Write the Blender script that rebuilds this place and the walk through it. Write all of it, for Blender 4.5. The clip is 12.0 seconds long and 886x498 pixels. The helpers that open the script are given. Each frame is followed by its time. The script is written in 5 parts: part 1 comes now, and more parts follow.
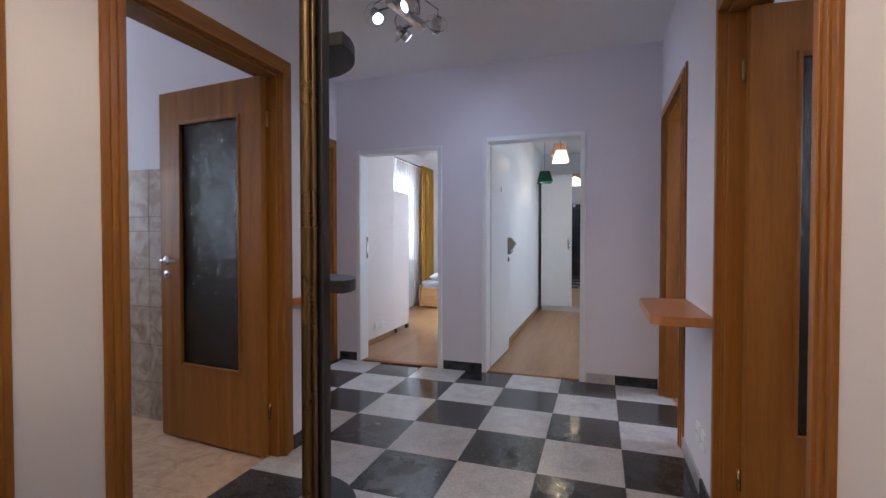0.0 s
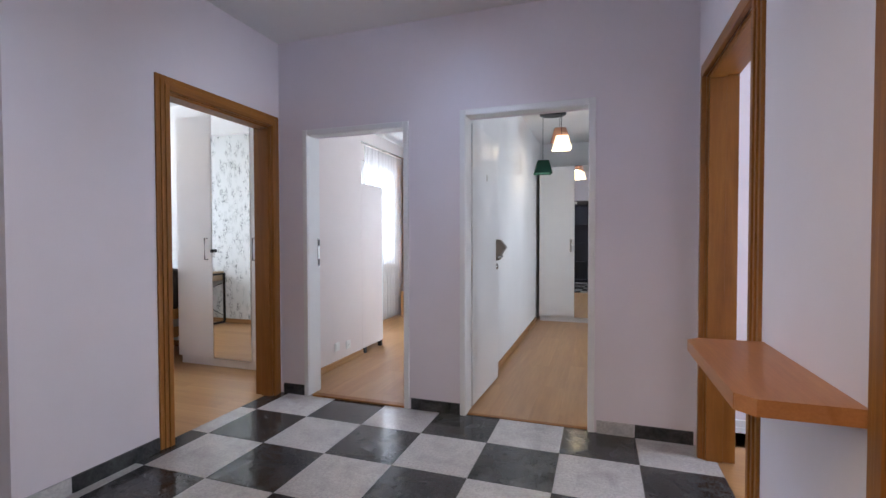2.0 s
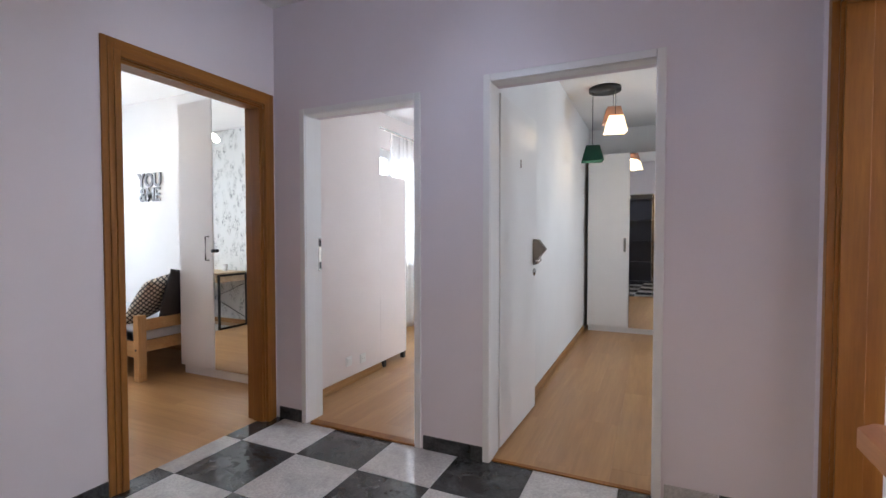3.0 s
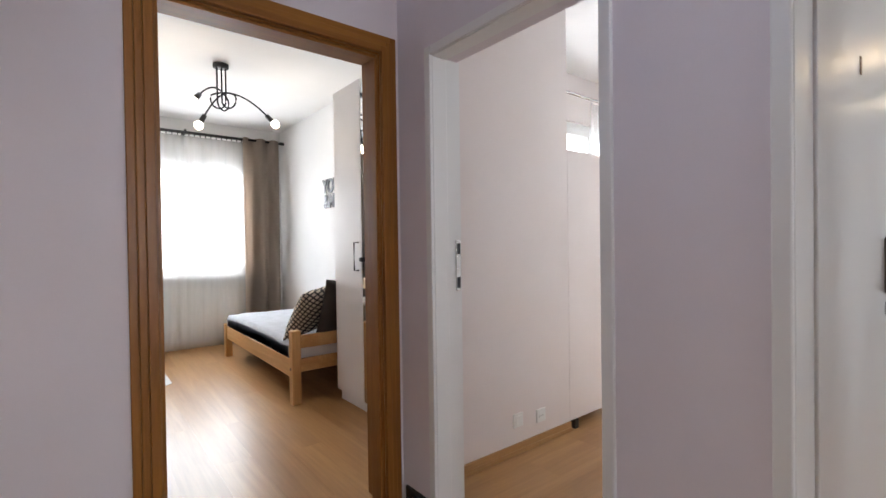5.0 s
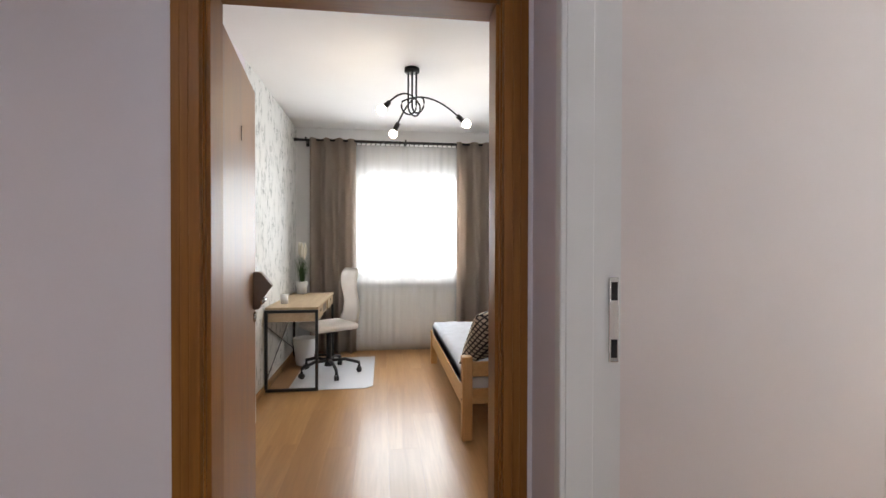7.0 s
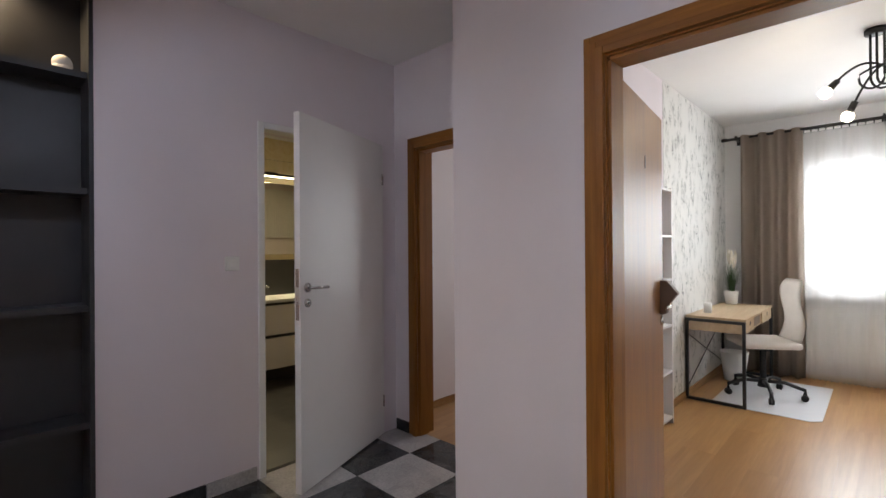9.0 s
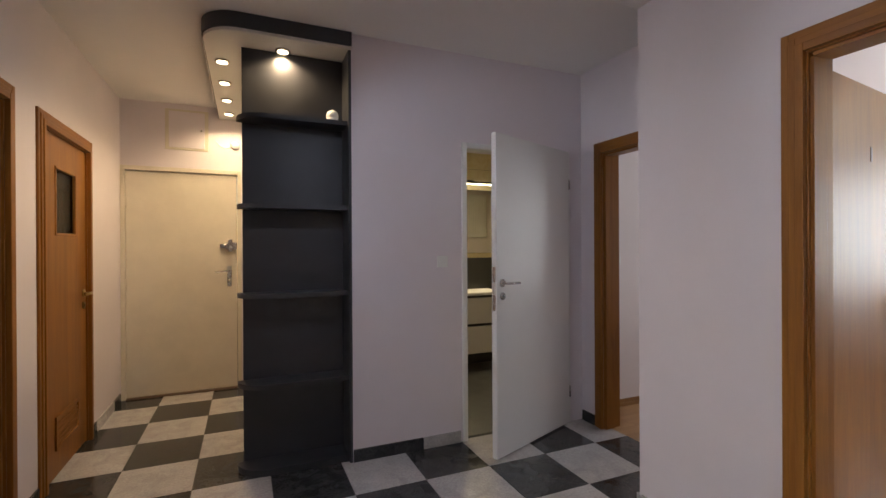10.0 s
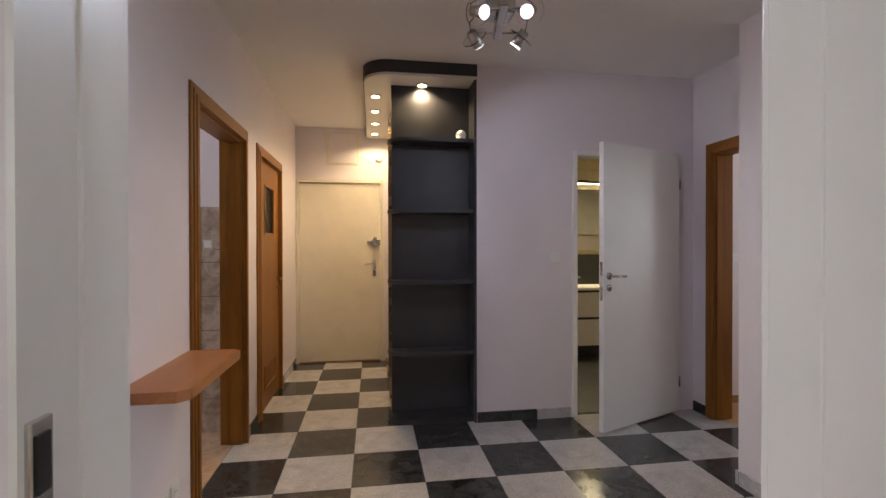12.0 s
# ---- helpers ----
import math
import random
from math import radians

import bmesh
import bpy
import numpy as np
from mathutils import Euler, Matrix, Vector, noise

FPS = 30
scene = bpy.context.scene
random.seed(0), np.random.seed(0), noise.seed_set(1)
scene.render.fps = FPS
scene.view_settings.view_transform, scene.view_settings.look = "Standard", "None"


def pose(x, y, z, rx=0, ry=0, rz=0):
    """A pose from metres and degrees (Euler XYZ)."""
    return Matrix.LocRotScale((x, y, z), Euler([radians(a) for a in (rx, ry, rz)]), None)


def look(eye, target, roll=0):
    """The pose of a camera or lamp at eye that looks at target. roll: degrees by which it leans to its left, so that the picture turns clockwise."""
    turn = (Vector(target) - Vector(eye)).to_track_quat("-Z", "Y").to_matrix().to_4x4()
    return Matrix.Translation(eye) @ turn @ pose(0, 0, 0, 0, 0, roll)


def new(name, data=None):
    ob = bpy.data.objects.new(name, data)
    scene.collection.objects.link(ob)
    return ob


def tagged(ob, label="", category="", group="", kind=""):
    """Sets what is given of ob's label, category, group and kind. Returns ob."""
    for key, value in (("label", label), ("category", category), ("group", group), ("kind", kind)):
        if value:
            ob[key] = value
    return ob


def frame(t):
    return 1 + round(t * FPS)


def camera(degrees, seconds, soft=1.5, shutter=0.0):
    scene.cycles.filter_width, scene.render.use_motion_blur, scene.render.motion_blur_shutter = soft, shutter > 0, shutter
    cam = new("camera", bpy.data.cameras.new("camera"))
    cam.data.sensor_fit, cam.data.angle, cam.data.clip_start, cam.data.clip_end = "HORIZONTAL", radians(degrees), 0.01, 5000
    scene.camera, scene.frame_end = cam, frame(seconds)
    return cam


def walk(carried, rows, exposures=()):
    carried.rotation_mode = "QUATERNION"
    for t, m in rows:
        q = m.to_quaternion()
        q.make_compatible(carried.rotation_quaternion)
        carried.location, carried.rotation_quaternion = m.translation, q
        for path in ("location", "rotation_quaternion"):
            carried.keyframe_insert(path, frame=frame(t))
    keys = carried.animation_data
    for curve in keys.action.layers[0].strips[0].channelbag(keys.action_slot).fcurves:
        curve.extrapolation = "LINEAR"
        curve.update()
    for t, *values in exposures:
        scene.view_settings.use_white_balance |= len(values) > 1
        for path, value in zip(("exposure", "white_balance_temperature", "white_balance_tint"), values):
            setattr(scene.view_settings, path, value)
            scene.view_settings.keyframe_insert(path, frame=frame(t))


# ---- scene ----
cam = camera(88.1, 12.0)
PATH = [
    (0, (-0.325, 1.55, 1.183), (-0.972, 3.442, 1.142), 0.0),
    (0.5, (-0.334, 1.743, 1.185), (-0.986, 3.633, 1.142), -0.2),
    (1, (-0.352, 1.957, 1.201), (-1.002, 3.848, 1.155), -0.1),
    (1.5, (-0.38, 2.222, 1.199), (-1.029, 4.113, 1.155), -0.1),
    (2, (-0.407, 2.517, 1.214), (-1.056, 4.408, 1.168), -0.1),
    (2.5, (-0.432, 2.849, 1.22), (-1.098, 4.734, 1.167), -0.0),
    (3, (-0.48, 3.182, 1.232), (-1.315, 4.998, 1.172), -0.0),
    (5, (-0.977, 4.322, 1.203), (-2.541, 5.568, 1.18), -0.8),
    (5.5, (-1.095, 4.58, 1.209), (-2.864, 5.515, 1.19), -0.8),
    (6, (-1.225, 4.79, 1.207), (-3.132, 5.39, 1.189), -0.5),
    (6.5, (-1.4, 4.958, 1.251), (-3.343, 5.43, 1.237), -0.2),
    (8.5, (-1.246, 5.16, 1.35), (-2.986, 4.173, 1.33), -0.1),
    (9, (-1.11, 5.281, 1.34), (-2.555, 3.899, 1.343), -0.4),
    (9.5, (-1.049, 5.393, 1.39), (-2.125, 3.707, 1.368), -0.4),
    (10, (-0.908, 5.539, 1.361), (-1.699, 3.703, 1.358), -0.3),
    (10.5, (-0.811, 5.734, 1.383), (-1.443, 3.836, 1.379), -0.2),
    (11, (-0.753, 5.842, 1.385), (-1.291, 3.916, 1.375), -0.1),
    (11.5, (-0.738, 5.954, 1.368), (-1.163, 4.0, 1.36), -0.1),
    (12, (-0.742, 6.055, 1.354), (-1.046, 4.079, 1.341), -0.1),
]
walk(cam, [(t, look(eye, target, roll)) for t, eye, target, roll in PATH],
     [(0, -0.6, 5500, 10), (1.5, -0.42, 5650, 10), (3, -0.5, 6050, 10), (5.5, -0.64, 6550, 10), (6.5, -0.73, 6650, 10), (8.5, -0.8, 6600, 10), (9.5, -0.75, 6650, 10), (11, -0.58, 6750, 10), (12, -0.5, 6750, 10)])

# ---- light ----
world = bpy.data.worlds.new("sky")
scene.world = world
world.use_nodes = True
wn = world.node_tree
sky = wn.nodes.new("ShaderNodeTexSky")
sky.sky_type, sky.sun_disc = "NISHITA", False
sky.sun_elevation, sky.sun_rotation = radians(40), radians(200)
wn.links.new(sky.outputs[0], wn.nodes["Background"].inputs[0])
wn.nodes["Background"].inputs[1].default_value = 0.12

sun = new("sun", bpy.data.lights.new("sun", "SUN"))
sun.data.energy, sun.data.angle, sun.data.color = 0.8, radians(15), (1, 0.95, 0.88)
sun.matrix_world = look((0, 0, 20), (-6, 17, 0))


def area(name, at, to, w, h, power, color=(1, 1, 1)):
    ob = new(name, bpy.data.lights.new(name, "AREA"))
    ob.data.shape, ob.data.size, ob.data.size_y = "RECTANGLE", w, h
    ob.data.energy, ob.data.color = power, color
    ob.matrix_world = look(at, to)
    return ob


def spot(name, at, to, power, color, angle=100, size=0.03, blend=0.6):
    ob = new(name, bpy.data.lights.new(name, "SPOT"))
    ob.data.energy, ob.data.color, ob.data.spot_size, ob.data.spot_blend, ob.data.shadow_soft_size = power, color, radians(angle), blend, size
    ob.matrix_world = look(at, to)
    return ob


def bulb(name, at, power, color, size=0.03):
    ob = new(name, bpy.data.lights.new(name, "POINT"))
    ob.data.energy, ob.data.color, ob.data.shadow_soft_size = power, color, size
    ob.location = at
    return ob


WARM, COOL, DAY = (1, 0.74, 0.44), (0.72, 0.8, 1), (0.9, 0.95, 1)
area("daylight_bedroom", (-7.75, 5.35, 1.6), (0, 5.35, 1.3), 2.2, 1.9, 360, DAY)
area("daylight_far_room", (-3.9, 8.13, 1.6), (0, 8.13, 1.3), 1.7, 1.4, 185, DAY)
# stands for daylight through an assumed window out of view
area("daylight_passage_room", (1.3, 7.6, 1.6), (0, 7.6, 1.2), 1.6, 1.5, 54, DAY)
area("daylight_kitchen", (3.1, 3.25, 1.6), (0, 3.25, 1.4), 1.1, 1.4, 58, DAY)
# added fill lamp, set outside a side room window that is out of view
area("fill_side_room", (3.3, 5.0, 1.6), (0, 5.0, 1.4), 1.4, 1.4, 115, DAY)
# added fill lamp for the end room; no window is in view there
area("fill_end_room", (-6.0, 3.2, 1.6), (0, 3.2, 1.4), 0.8, 1.4, 30, DAY)

# ---- materials ----


def nd(nt, kind, **inputs):
    n = nt.nodes.new(kind)
    for k, v in inputs.items():
        n.inputs[k.replace("_", " ")].default_value = v
    return n


def mix(nt, fac, a, b, how="MIX"):
    n = nt.nodes.new("ShaderNodeMix")
    n.data_type, n.blend_type = "RGBA", how
    for slot, v in ((0, fac), (6, a), (7, b)):
        if isinstance(v, bpy.types.NodeSocket):
            nt.links.new(v, n.inputs[slot])
        else:
            n.inputs[slot].default_value = v if slot == 0 else (*v[:3], 1)
    return n.outputs[2]


def ramp(nt, src, a, b, lo=0.0, hi=1.0):
    n = nt.nodes.new("ShaderNodeMapRange")
    nt.links.new(src, n.inputs[0])
    for i, v in zip((1, 2, 3, 4), (a, b, lo, hi)):
        n.inputs[i].default_value = v
    return n.outputs[0]


def coords(nt, world_space, scale=(1, 1, 1)):
    if world_space:
        src = nt.nodes.new("ShaderNodeNewGeometry").outputs["Position"]
    else:
        src = nt.nodes.new("ShaderNodeTexCoord").outputs["Object"]
    m = nt.nodes.new("ShaderNodeMapping")
    m.inputs["Scale"].default_value = scale
    nt.links.new(src, m.inputs["Vector"])
    return m.outputs[0]


def tex_noise(nt, vec, scale, detail=4, rough=0.55, distort=0.0):
    n = nd(nt, "ShaderNodeTexNoise", Scale=scale, Detail=detail, Roughness=rough, Distortion=distort)
    nt.links.new(vec, n.inputs["Vector"])
    return n.outputs["Fac"]


def start(name):
    m = bpy.data.materials.new(name)
    m.use_nodes = True
    return m, m.node_tree, m.node_tree.nodes["Principled BSDF"]


def bump(nt, b, height, strength, dist):
    n = nd(nt, "ShaderNodeBump", Strength=strength, Distance=dist)
    nt.links.new(height, n.inputs["Height"])
    nt.links.new(n.outputs[0], b.inputs["Normal"])


def plain(name, color, rough=0.5, metal=0.0, vary=0.06, scale=6.0, grain=80.0, relief=0.15, dist=0.001, coat=0.0):
    """Paint, plastic, metal or cloth: two scales of variation and a fine relief."""
    m, nt, b = start(name)
    v = coords(nt, True)
    big, small = tex_noise(nt, v, scale), tex_noise(nt, v, grain, 3)
    dark = tuple(c * (1 - 2 * vary) for c in color)
    lite = tuple(min(1, c * (1 + vary)) for c in color)
    c = mix(nt, ramp(nt, big, 0.3, 0.7), dark, lite)
    c = mix(nt, ramp(nt, small, 0.3, 0.7, 0, vary), c, tuple(x * 0.6 for x in color))
    nt.links.new(c, b.inputs["Base Color"])
    nt.links.new(ramp(nt, big, 0.3, 0.7, max(0.02, rough - 0.06), min(1, rough + 0.06)), b.inputs["Roughness"])
    b.inputs["Metallic"].default_value = metal
    b.inputs["Coat Weight"].default_value = coat
    if relief:
        bump(nt, b, small, relief, dist)
    return m


def wood(name, dark, lite, axis="z", rough=0.38, ring=9.0, object_random=False):
    """Straight-grained veneer, the grain along one axis."""
    m, nt, b = start(name)
    s = {"x": (0.06, 1, 1), "y": (1, 0.06, 1), "z": (1, 1, 0.06)}[axis]
    v = coords(nt, True, s)
    if object_random:
        add = nt.nodes.new("ShaderNodeVectorMath")
        add.operation = "ADD"
        mul = nt.nodes.new("ShaderNodeMath")
        mul.operation = "MULTIPLY"
        mul.inputs[1].default_value = 37.0
        nt.links.new(nt.nodes.new("ShaderNodeObjectInfo").outputs["Random"], mul.inputs[0])
        nt.links.new(v, add.inputs[0])
        nt.links.new(mul.outputs[0], add.inputs[1])
        v = add.outputs[0]
    big, fine = tex_noise(nt, v, ring, 5, 0.6, 1.2), tex_noise(nt, v, ring * 14, 3, 0.6)
    c = mix(nt, ramp(nt, big, 0.3, 0.72), dark, lite)
    c = mix(nt, ramp(nt, fine, 0.35, 0.75, 0, 0.3), c, tuple(x * 0.6 for x in dark))
    if object_random:
        oi = nt.nodes.new("ShaderNodeObjectInfo").outputs["Random"]
        c = mix(nt, ramp(nt, oi, 0, 1, 0, 0.1), c, tuple(x * 0.75 for x in dark))
    nt.links.new(c, b.inputs["Base Color"])
    b.inputs["Roughness"].default_value = rough
    b.inputs["Specular IOR Level"].default_value = 0.5 if object_random else 0.32
    if not object_random:
        nt.links.new(ramp(nt, big, 0.3, 0.7, rough - 0.01, rough + 0.025), b.inputs["Roughness"])
    if not object_random:
        bump(nt, b, fine, 0.12, 0.0006)
    return m


def tile_mat(name, base, alt, half=0.2085, rough=0.12):
    """Glazed floor tile: cloudy stone print with a printed band along two of its sides."""
    m, nt, b = start(name)
    v = coords(nt, False)
    w = coords(nt, True)
    cloud, fine = tex_noise(nt, w, 9, 6, 0.65, 0.6), tex_noise(nt, w, 70, 4, 0.7)
    c = mix(nt, ramp(nt, cloud, 0.3, 0.7), base, alt)
    c = mix(nt, ramp(nt, fine, 0.4, 0.75, 0, 0.5), c, tuple(x * 0.5 for x in base))
    sep = nt.nodes.new("ShaderNodeSeparateXYZ")
    nt.links.new(v, sep.inputs[0])
    bands = []
    for out, cut in ((0, 0.10), (1, 0.12)):
        bands.append(ramp(nt, sep.outputs[out], cut, cut + 0.006))
    both = nt.nodes.new("ShaderNodeMath")
    both.operation = "MAXIMUM"
    nt.links.new(bands[0], both.inputs[0])
    nt.links.new(bands[1], both.inputs[1])
    half_fac = nt.nodes.new("ShaderNodeMath")
    half_fac.operation = "MULTIPLY"
    half_fac.inputs[1].default_value = 0.55
    nt.links.new(both.outputs[0], half_fac.inputs[0])
    c = mix(nt, half_fac.outputs[0], c, mix(nt, ramp(nt, fine, 0.25, 0.75), tuple(x * 1.12 for x in alt), tuple(x * 0.85 for x in base)))
    nt.links.new(c, b.inputs["Base Color"])
    nt.links.new(ramp(nt, cloud, 0.3, 0.7, rough - 0.04, rough + 0.1), b.inputs["Roughness"])
    bump(nt, b, fine, 0.06, 0.0006)
    return m


def marble_tile(name, base, vein):
    m, nt, b = start(name)
    w = coords(nt, True)
    a, f = tex_noise(nt, w, 7, 6, 0.6, 1.5), tex_noise(nt, w, 40, 4)
    c = mix(nt, ramp(nt, a, 0.42, 0.68), base, vein)
    c = mix(nt, ramp(nt, f, 0.4, 0.8, 0, 0.4), c, vein)
    nt.links.new(c, b.inputs["Base Color"])
    b.inputs["Roughness"].default_value = 0.25
    return m


def glowing(name, color, strength):
    m, nt, b = start(name)
    b.inputs["Base Color"].default_value = (*color, 1)
    b.inputs["Emission Color"].default_value = (*color, 1)
    b.inputs["Emission Strength"].default_value = strength
    return m


def sheer(name, color, clear):
    m, nt, b = start(name)
    out = nt.nodes["Material Output"]
    tr, tp, ad, df = (nt.nodes.new(k) for k in ("ShaderNodeBsdfTranslucent", "ShaderNodeBsdfTransparent", "ShaderNodeMixShader", "ShaderNodeMixShader"))
    tr.inputs[0].default_value = (*color, 1)
    b.inputs["Base Color"].default_value = (*color, 1)
    b.inputs["Roughness"].default_value = 0.9
    df.inputs[0].default_value = 0.5
    nt.links.new(tr.outputs[0], df.inputs[1])
    nt.links.new(b.outputs[0], df.inputs[2])
    weave = tex_noise(nt, coords(nt, True, (1, 1, 0.1)), 60, 2)
    nt.links.new(ramp(nt, weave, 0.3, 0.7, clear - 0.006, clear + 0.006), ad.inputs[0])
    nt.links.new(df.outputs[0], ad.inputs[1])
    nt.links.new(tp.outputs[0], ad.inputs[2])
    nt.links.new(ad.outputs[0], out.inputs[0])
    return m


def glass_mat(name, color=(1, 1, 1), rough=0.0, relief=0.0):
    m, nt, b = start(name)
    b.inputs["Base Color"].default_value = (*color, 1)
    b.inputs["Roughness"].default_value = rough
    b.inputs["Transmission Weight"].default_value = 1.0
    b.inputs["IOR"].default_value = 1.45
    if relief:
        n = tex_noise(nt, coords(nt, True, (1, 1, 0.22)), 110, 2)
        bump(nt, b, n, relief, 0.012)
    return m


def wallpaper_mat():
    """White paper with a printed grey twig and leaf pattern."""
    m, nt, b = start("leafy_wallpaper")
    v = coords(nt, True, (1, 1, 0.55))
    vor = nd(nt, "ShaderNodeTexVoronoi", Scale=13.0, Randomness=1.0)
    nt.links.new(v, vor.inputs["Vector"])
    n1 = tex_noise(nt, v, 22, 5, 0.7, 3.0)
    leaf = ramp(nt, n1, 0.5, 0.57)
    twig = ramp(nt, vor.outputs["Distance"], 0.25, 0.65, 1.0, 0.0)
    mul = nt.nodes.new("ShaderNodeMath")
    mul.operation = "MULTIPLY"
    nt.links.new(leaf, mul.inputs[0])
    nt.links.new(twig, mul.inputs[1])
    c = mix(nt, mul.outputs[0], (0.72, 0.72, 0.7), (0.16, 0.18, 0.17))
    nt.links.new(c, b.inputs["Base Color"])
    b.inputs["Roughness"].default_value = 0.75
    return m


WALL = plain("white_wall_paint", (0.77, 0.71, 0.745), 0.75, vary=0.02, scale=1.6, grain=140, relief=0.25, dist=0.0008)
WALL_W = plain("clean_white_wall_paint", (0.79, 0.785, 0.78), 0.75, vary=0.02, scale=1.6, grain=140, relief=0.25, dist=0.0008)
WALL_P = plain("pale_pink_wall_paint", (0.8, 0.728, 0.705), 0.75, vary=0.02, scale=1.6, grain=140, relief=0.25, dist=0.0008)
CEIL = plain("ceiling_paint", (0.84, 0.83, 0.82), 0.85, vary=0.02, scale=1.2, grain=120, relief=0.2)
WHITE = plain("white_enamel", (0.78, 0.77, 0.76), 0.35, vary=0.008, relief=0.0)
CREAM = plain("cream_enamel", (0.72, 0.66, 0.55), 0.4, vary=0.03, relief=0.05)
PLASTIC = plain("white_plastic", (0.8, 0.8, 0.78), 0.35, vary=0.01, relief=0.0)
OAK = wood("golden_oak_veneer", (0.215, 0.078, 0.0125), (0.36, 0.147, 0.026), "z")
OAK_Y = wood("golden_oak_veneer_across", (0.215, 0.078, 0.0125), (0.36, 0.147, 0.026), "y")
BEECH = wood("beech_shelf_veneer", (0.4, 0.16, 0.06), (0.52, 0.24, 0.1), "y", 0.35)
PINE = wood("varnished_pine", (0.5, 0.26, 0.09), (0.66, 0.4, 0.17), "x", 0.42, 7)
PINE_Z = wood("varnished_pine_upright", (0.5, 0.26, 0.09), (0.66, 0.4, 0.17), "z", 0.42, 7)
DESKW = wood("pale_oak_board", (0.5, 0.36, 0.22), (0.66, 0.52, 0.35), "x", 0.5, 8)
LAM_X = wood("laminate_plank_lengthwise", (0.34, 0.17, 0.06), (0.5, 0.285, 0.118), "x", 0.29, 4, True)
LAM_Y = wood("laminate_plank", (0.34, 0.17, 0.06), (0.5, 0.285, 0.118), "y", 0.29, 4, True)
DARKT = tile_mat("black_stone_tile", (0.008, 0.0085, 0.01), (0.085, 0.087, 0.09))
LITET = tile_mat("pale_stone_tile", (0.42, 0.4, 0.4), (0.62, 0.6, 0.59))
GROUT = plain("grey_grout", (0.16, 0.15, 0.145), 0.9)
GREY = plain("anthracite_board", (0.035, 0.036, 0.042), 0.42, vary=0.08, relief=0.08)
SOFFIT = plain("soffit_board", (0.7, 0.68, 0.64), 0.5, vary=0.02)
BRONZE = plain("bronze_anodised_profile", (0.2, 0.14, 0.075), 0.28, 1.0, vary=0.05)
BLACK = plain("black_powder_coat", (0.012, 0.012, 0.013), 0.4, vary=0.05)
STEEL = plain("brushed_steel", (0.6, 0.59, 0.57), 0.25, 1.0, vary=0.05)
BRASS = plain("dull_brass", (0.5, 0.36, 0.16), 0.3, 1.0, vary=0.08)
PEWTER = plain("dull_pewter", (0.3, 0.26, 0.22), 0.35, 0.9, vary=0.05)
BROWNP = plain("brown_lock_cover", (0.17, 0.105, 0.07), 0.4)
MIRROR, _nt, _b = start("mirror_silver")
_b.inputs["Base Color"].default_value = (0.86, 0.87, 0.87, 1)
_b.inputs["Metallic"].default_value, _b.inputs["Roughness"].default_value = 1.0, 0.015
CLOTH = plain("taupe_curtain_cloth", (0.4, 0.33, 0.275), 0.92, vary=0.02, grain=300, relief=0.3)
YELLOW = plain("mustard_curtain_cloth", (0.62, 0.34, 0.06), 0.9, vary=0.06, grain=300, relief=0.3)
SHEER = sheer("white_voile", (0.92, 0.92, 0.92), 0.69)
GLASS = glass_mat("clear_glass")
RIPPLE = glass_mat("rippled_glass", (0.16, 0.15, 0.13), 0.24, 1.0)
GREYFAB = plain("pale_grey_bedspread", (0.5, 0.52, 0.56), 0.95, vary=0.05, scale=9, grain=220, relief=0.5, dist=0.002)
DARKFAB = plain("charcoal_cushion_cloth", (0.06, 0.052, 0.05), 0.95, vary=0.1, grain=260, relief=0.4)
RADI = plain("radiator_enamel", (0.76, 0.75, 0.72), 0.35, vary=0.02)
GREEN = plain("green_lampshade_cloth", (0.008, 0.06, 0.045), 0.8, grain=300)
BLUSH = plain("blush_lampshade_cloth", (0.45, 0.3, 0.24), 0.8, grain=300)
LIT_SHADE = glowing("lit_white_lampshade", (1, 0.88, 0.66), 1.15)
LIT_BULB = glowing("lit_bulb", (1, 0.86, 0.68), 14)
LIT_COOL = glowing("lit_led_spot", (0.82, 0.87, 1), 8)
LIT_WARM = glowing("lit_downlight", (1, 0.8, 0.52), 10)
LEAF = plain("grass_leaf", (0.05, 0.11, 0.03), 0.6, vary=0.2)
PLUME = plain("cream_plume", (0.75, 0.7, 0.6), 0.9)
WALLPAPER = wallpaper_mat()
BATHT = marble_tile("cream_bath_tile", (0.72, 0.63, 0.4), (0.66, 0.55, 0.32))
KTILE = marble_tile("beige_kitchen_tile", (0.55, 0.46, 0.39), (0.3, 0.225, 0.18))
KFLOOR = marble_tile("sand_floor_tile", (0.58, 0.4, 0.27), (0.42, 0.27, 0.17))
BFLOOR = plain("dark_bath_floor", (0.035, 0.035, 0.034), 0.35)
MAT_PVC = plain("frosted_chair_mat", (0.62, 0.63, 0.66), 0.5, vary=0.006, relief=0.0)

# ---- building helpers ----
BASE = {}


def box(bm, x0, x1, y0, y1, z0, z1, bevel=0.0, m=None):
    c = Matrix.Translation(((x0 + x1) / 2, (y0 + y1) / 2, (z0 + z1) / 2)) @ Matrix.Diagonal((abs(x1 - x0), abs(y1 - y0), abs(z1 - z0), 1))
    made = bmesh.ops.create_cube(bm, size=1, matrix=(m @ c if m else c))["verts"]
    if bevel:
        edges = list({e for v in made for e in v.link_edges})
        bmesh.ops.bevel(bm, geom=edges, offset=bevel, segments=2, affect="EDGES", profile=0.5)


def boxed(*a, bevel=0.0, m=None):
    bm = bmesh.new()
    box(bm, *a, bevel=bevel, m=m)
    return bm


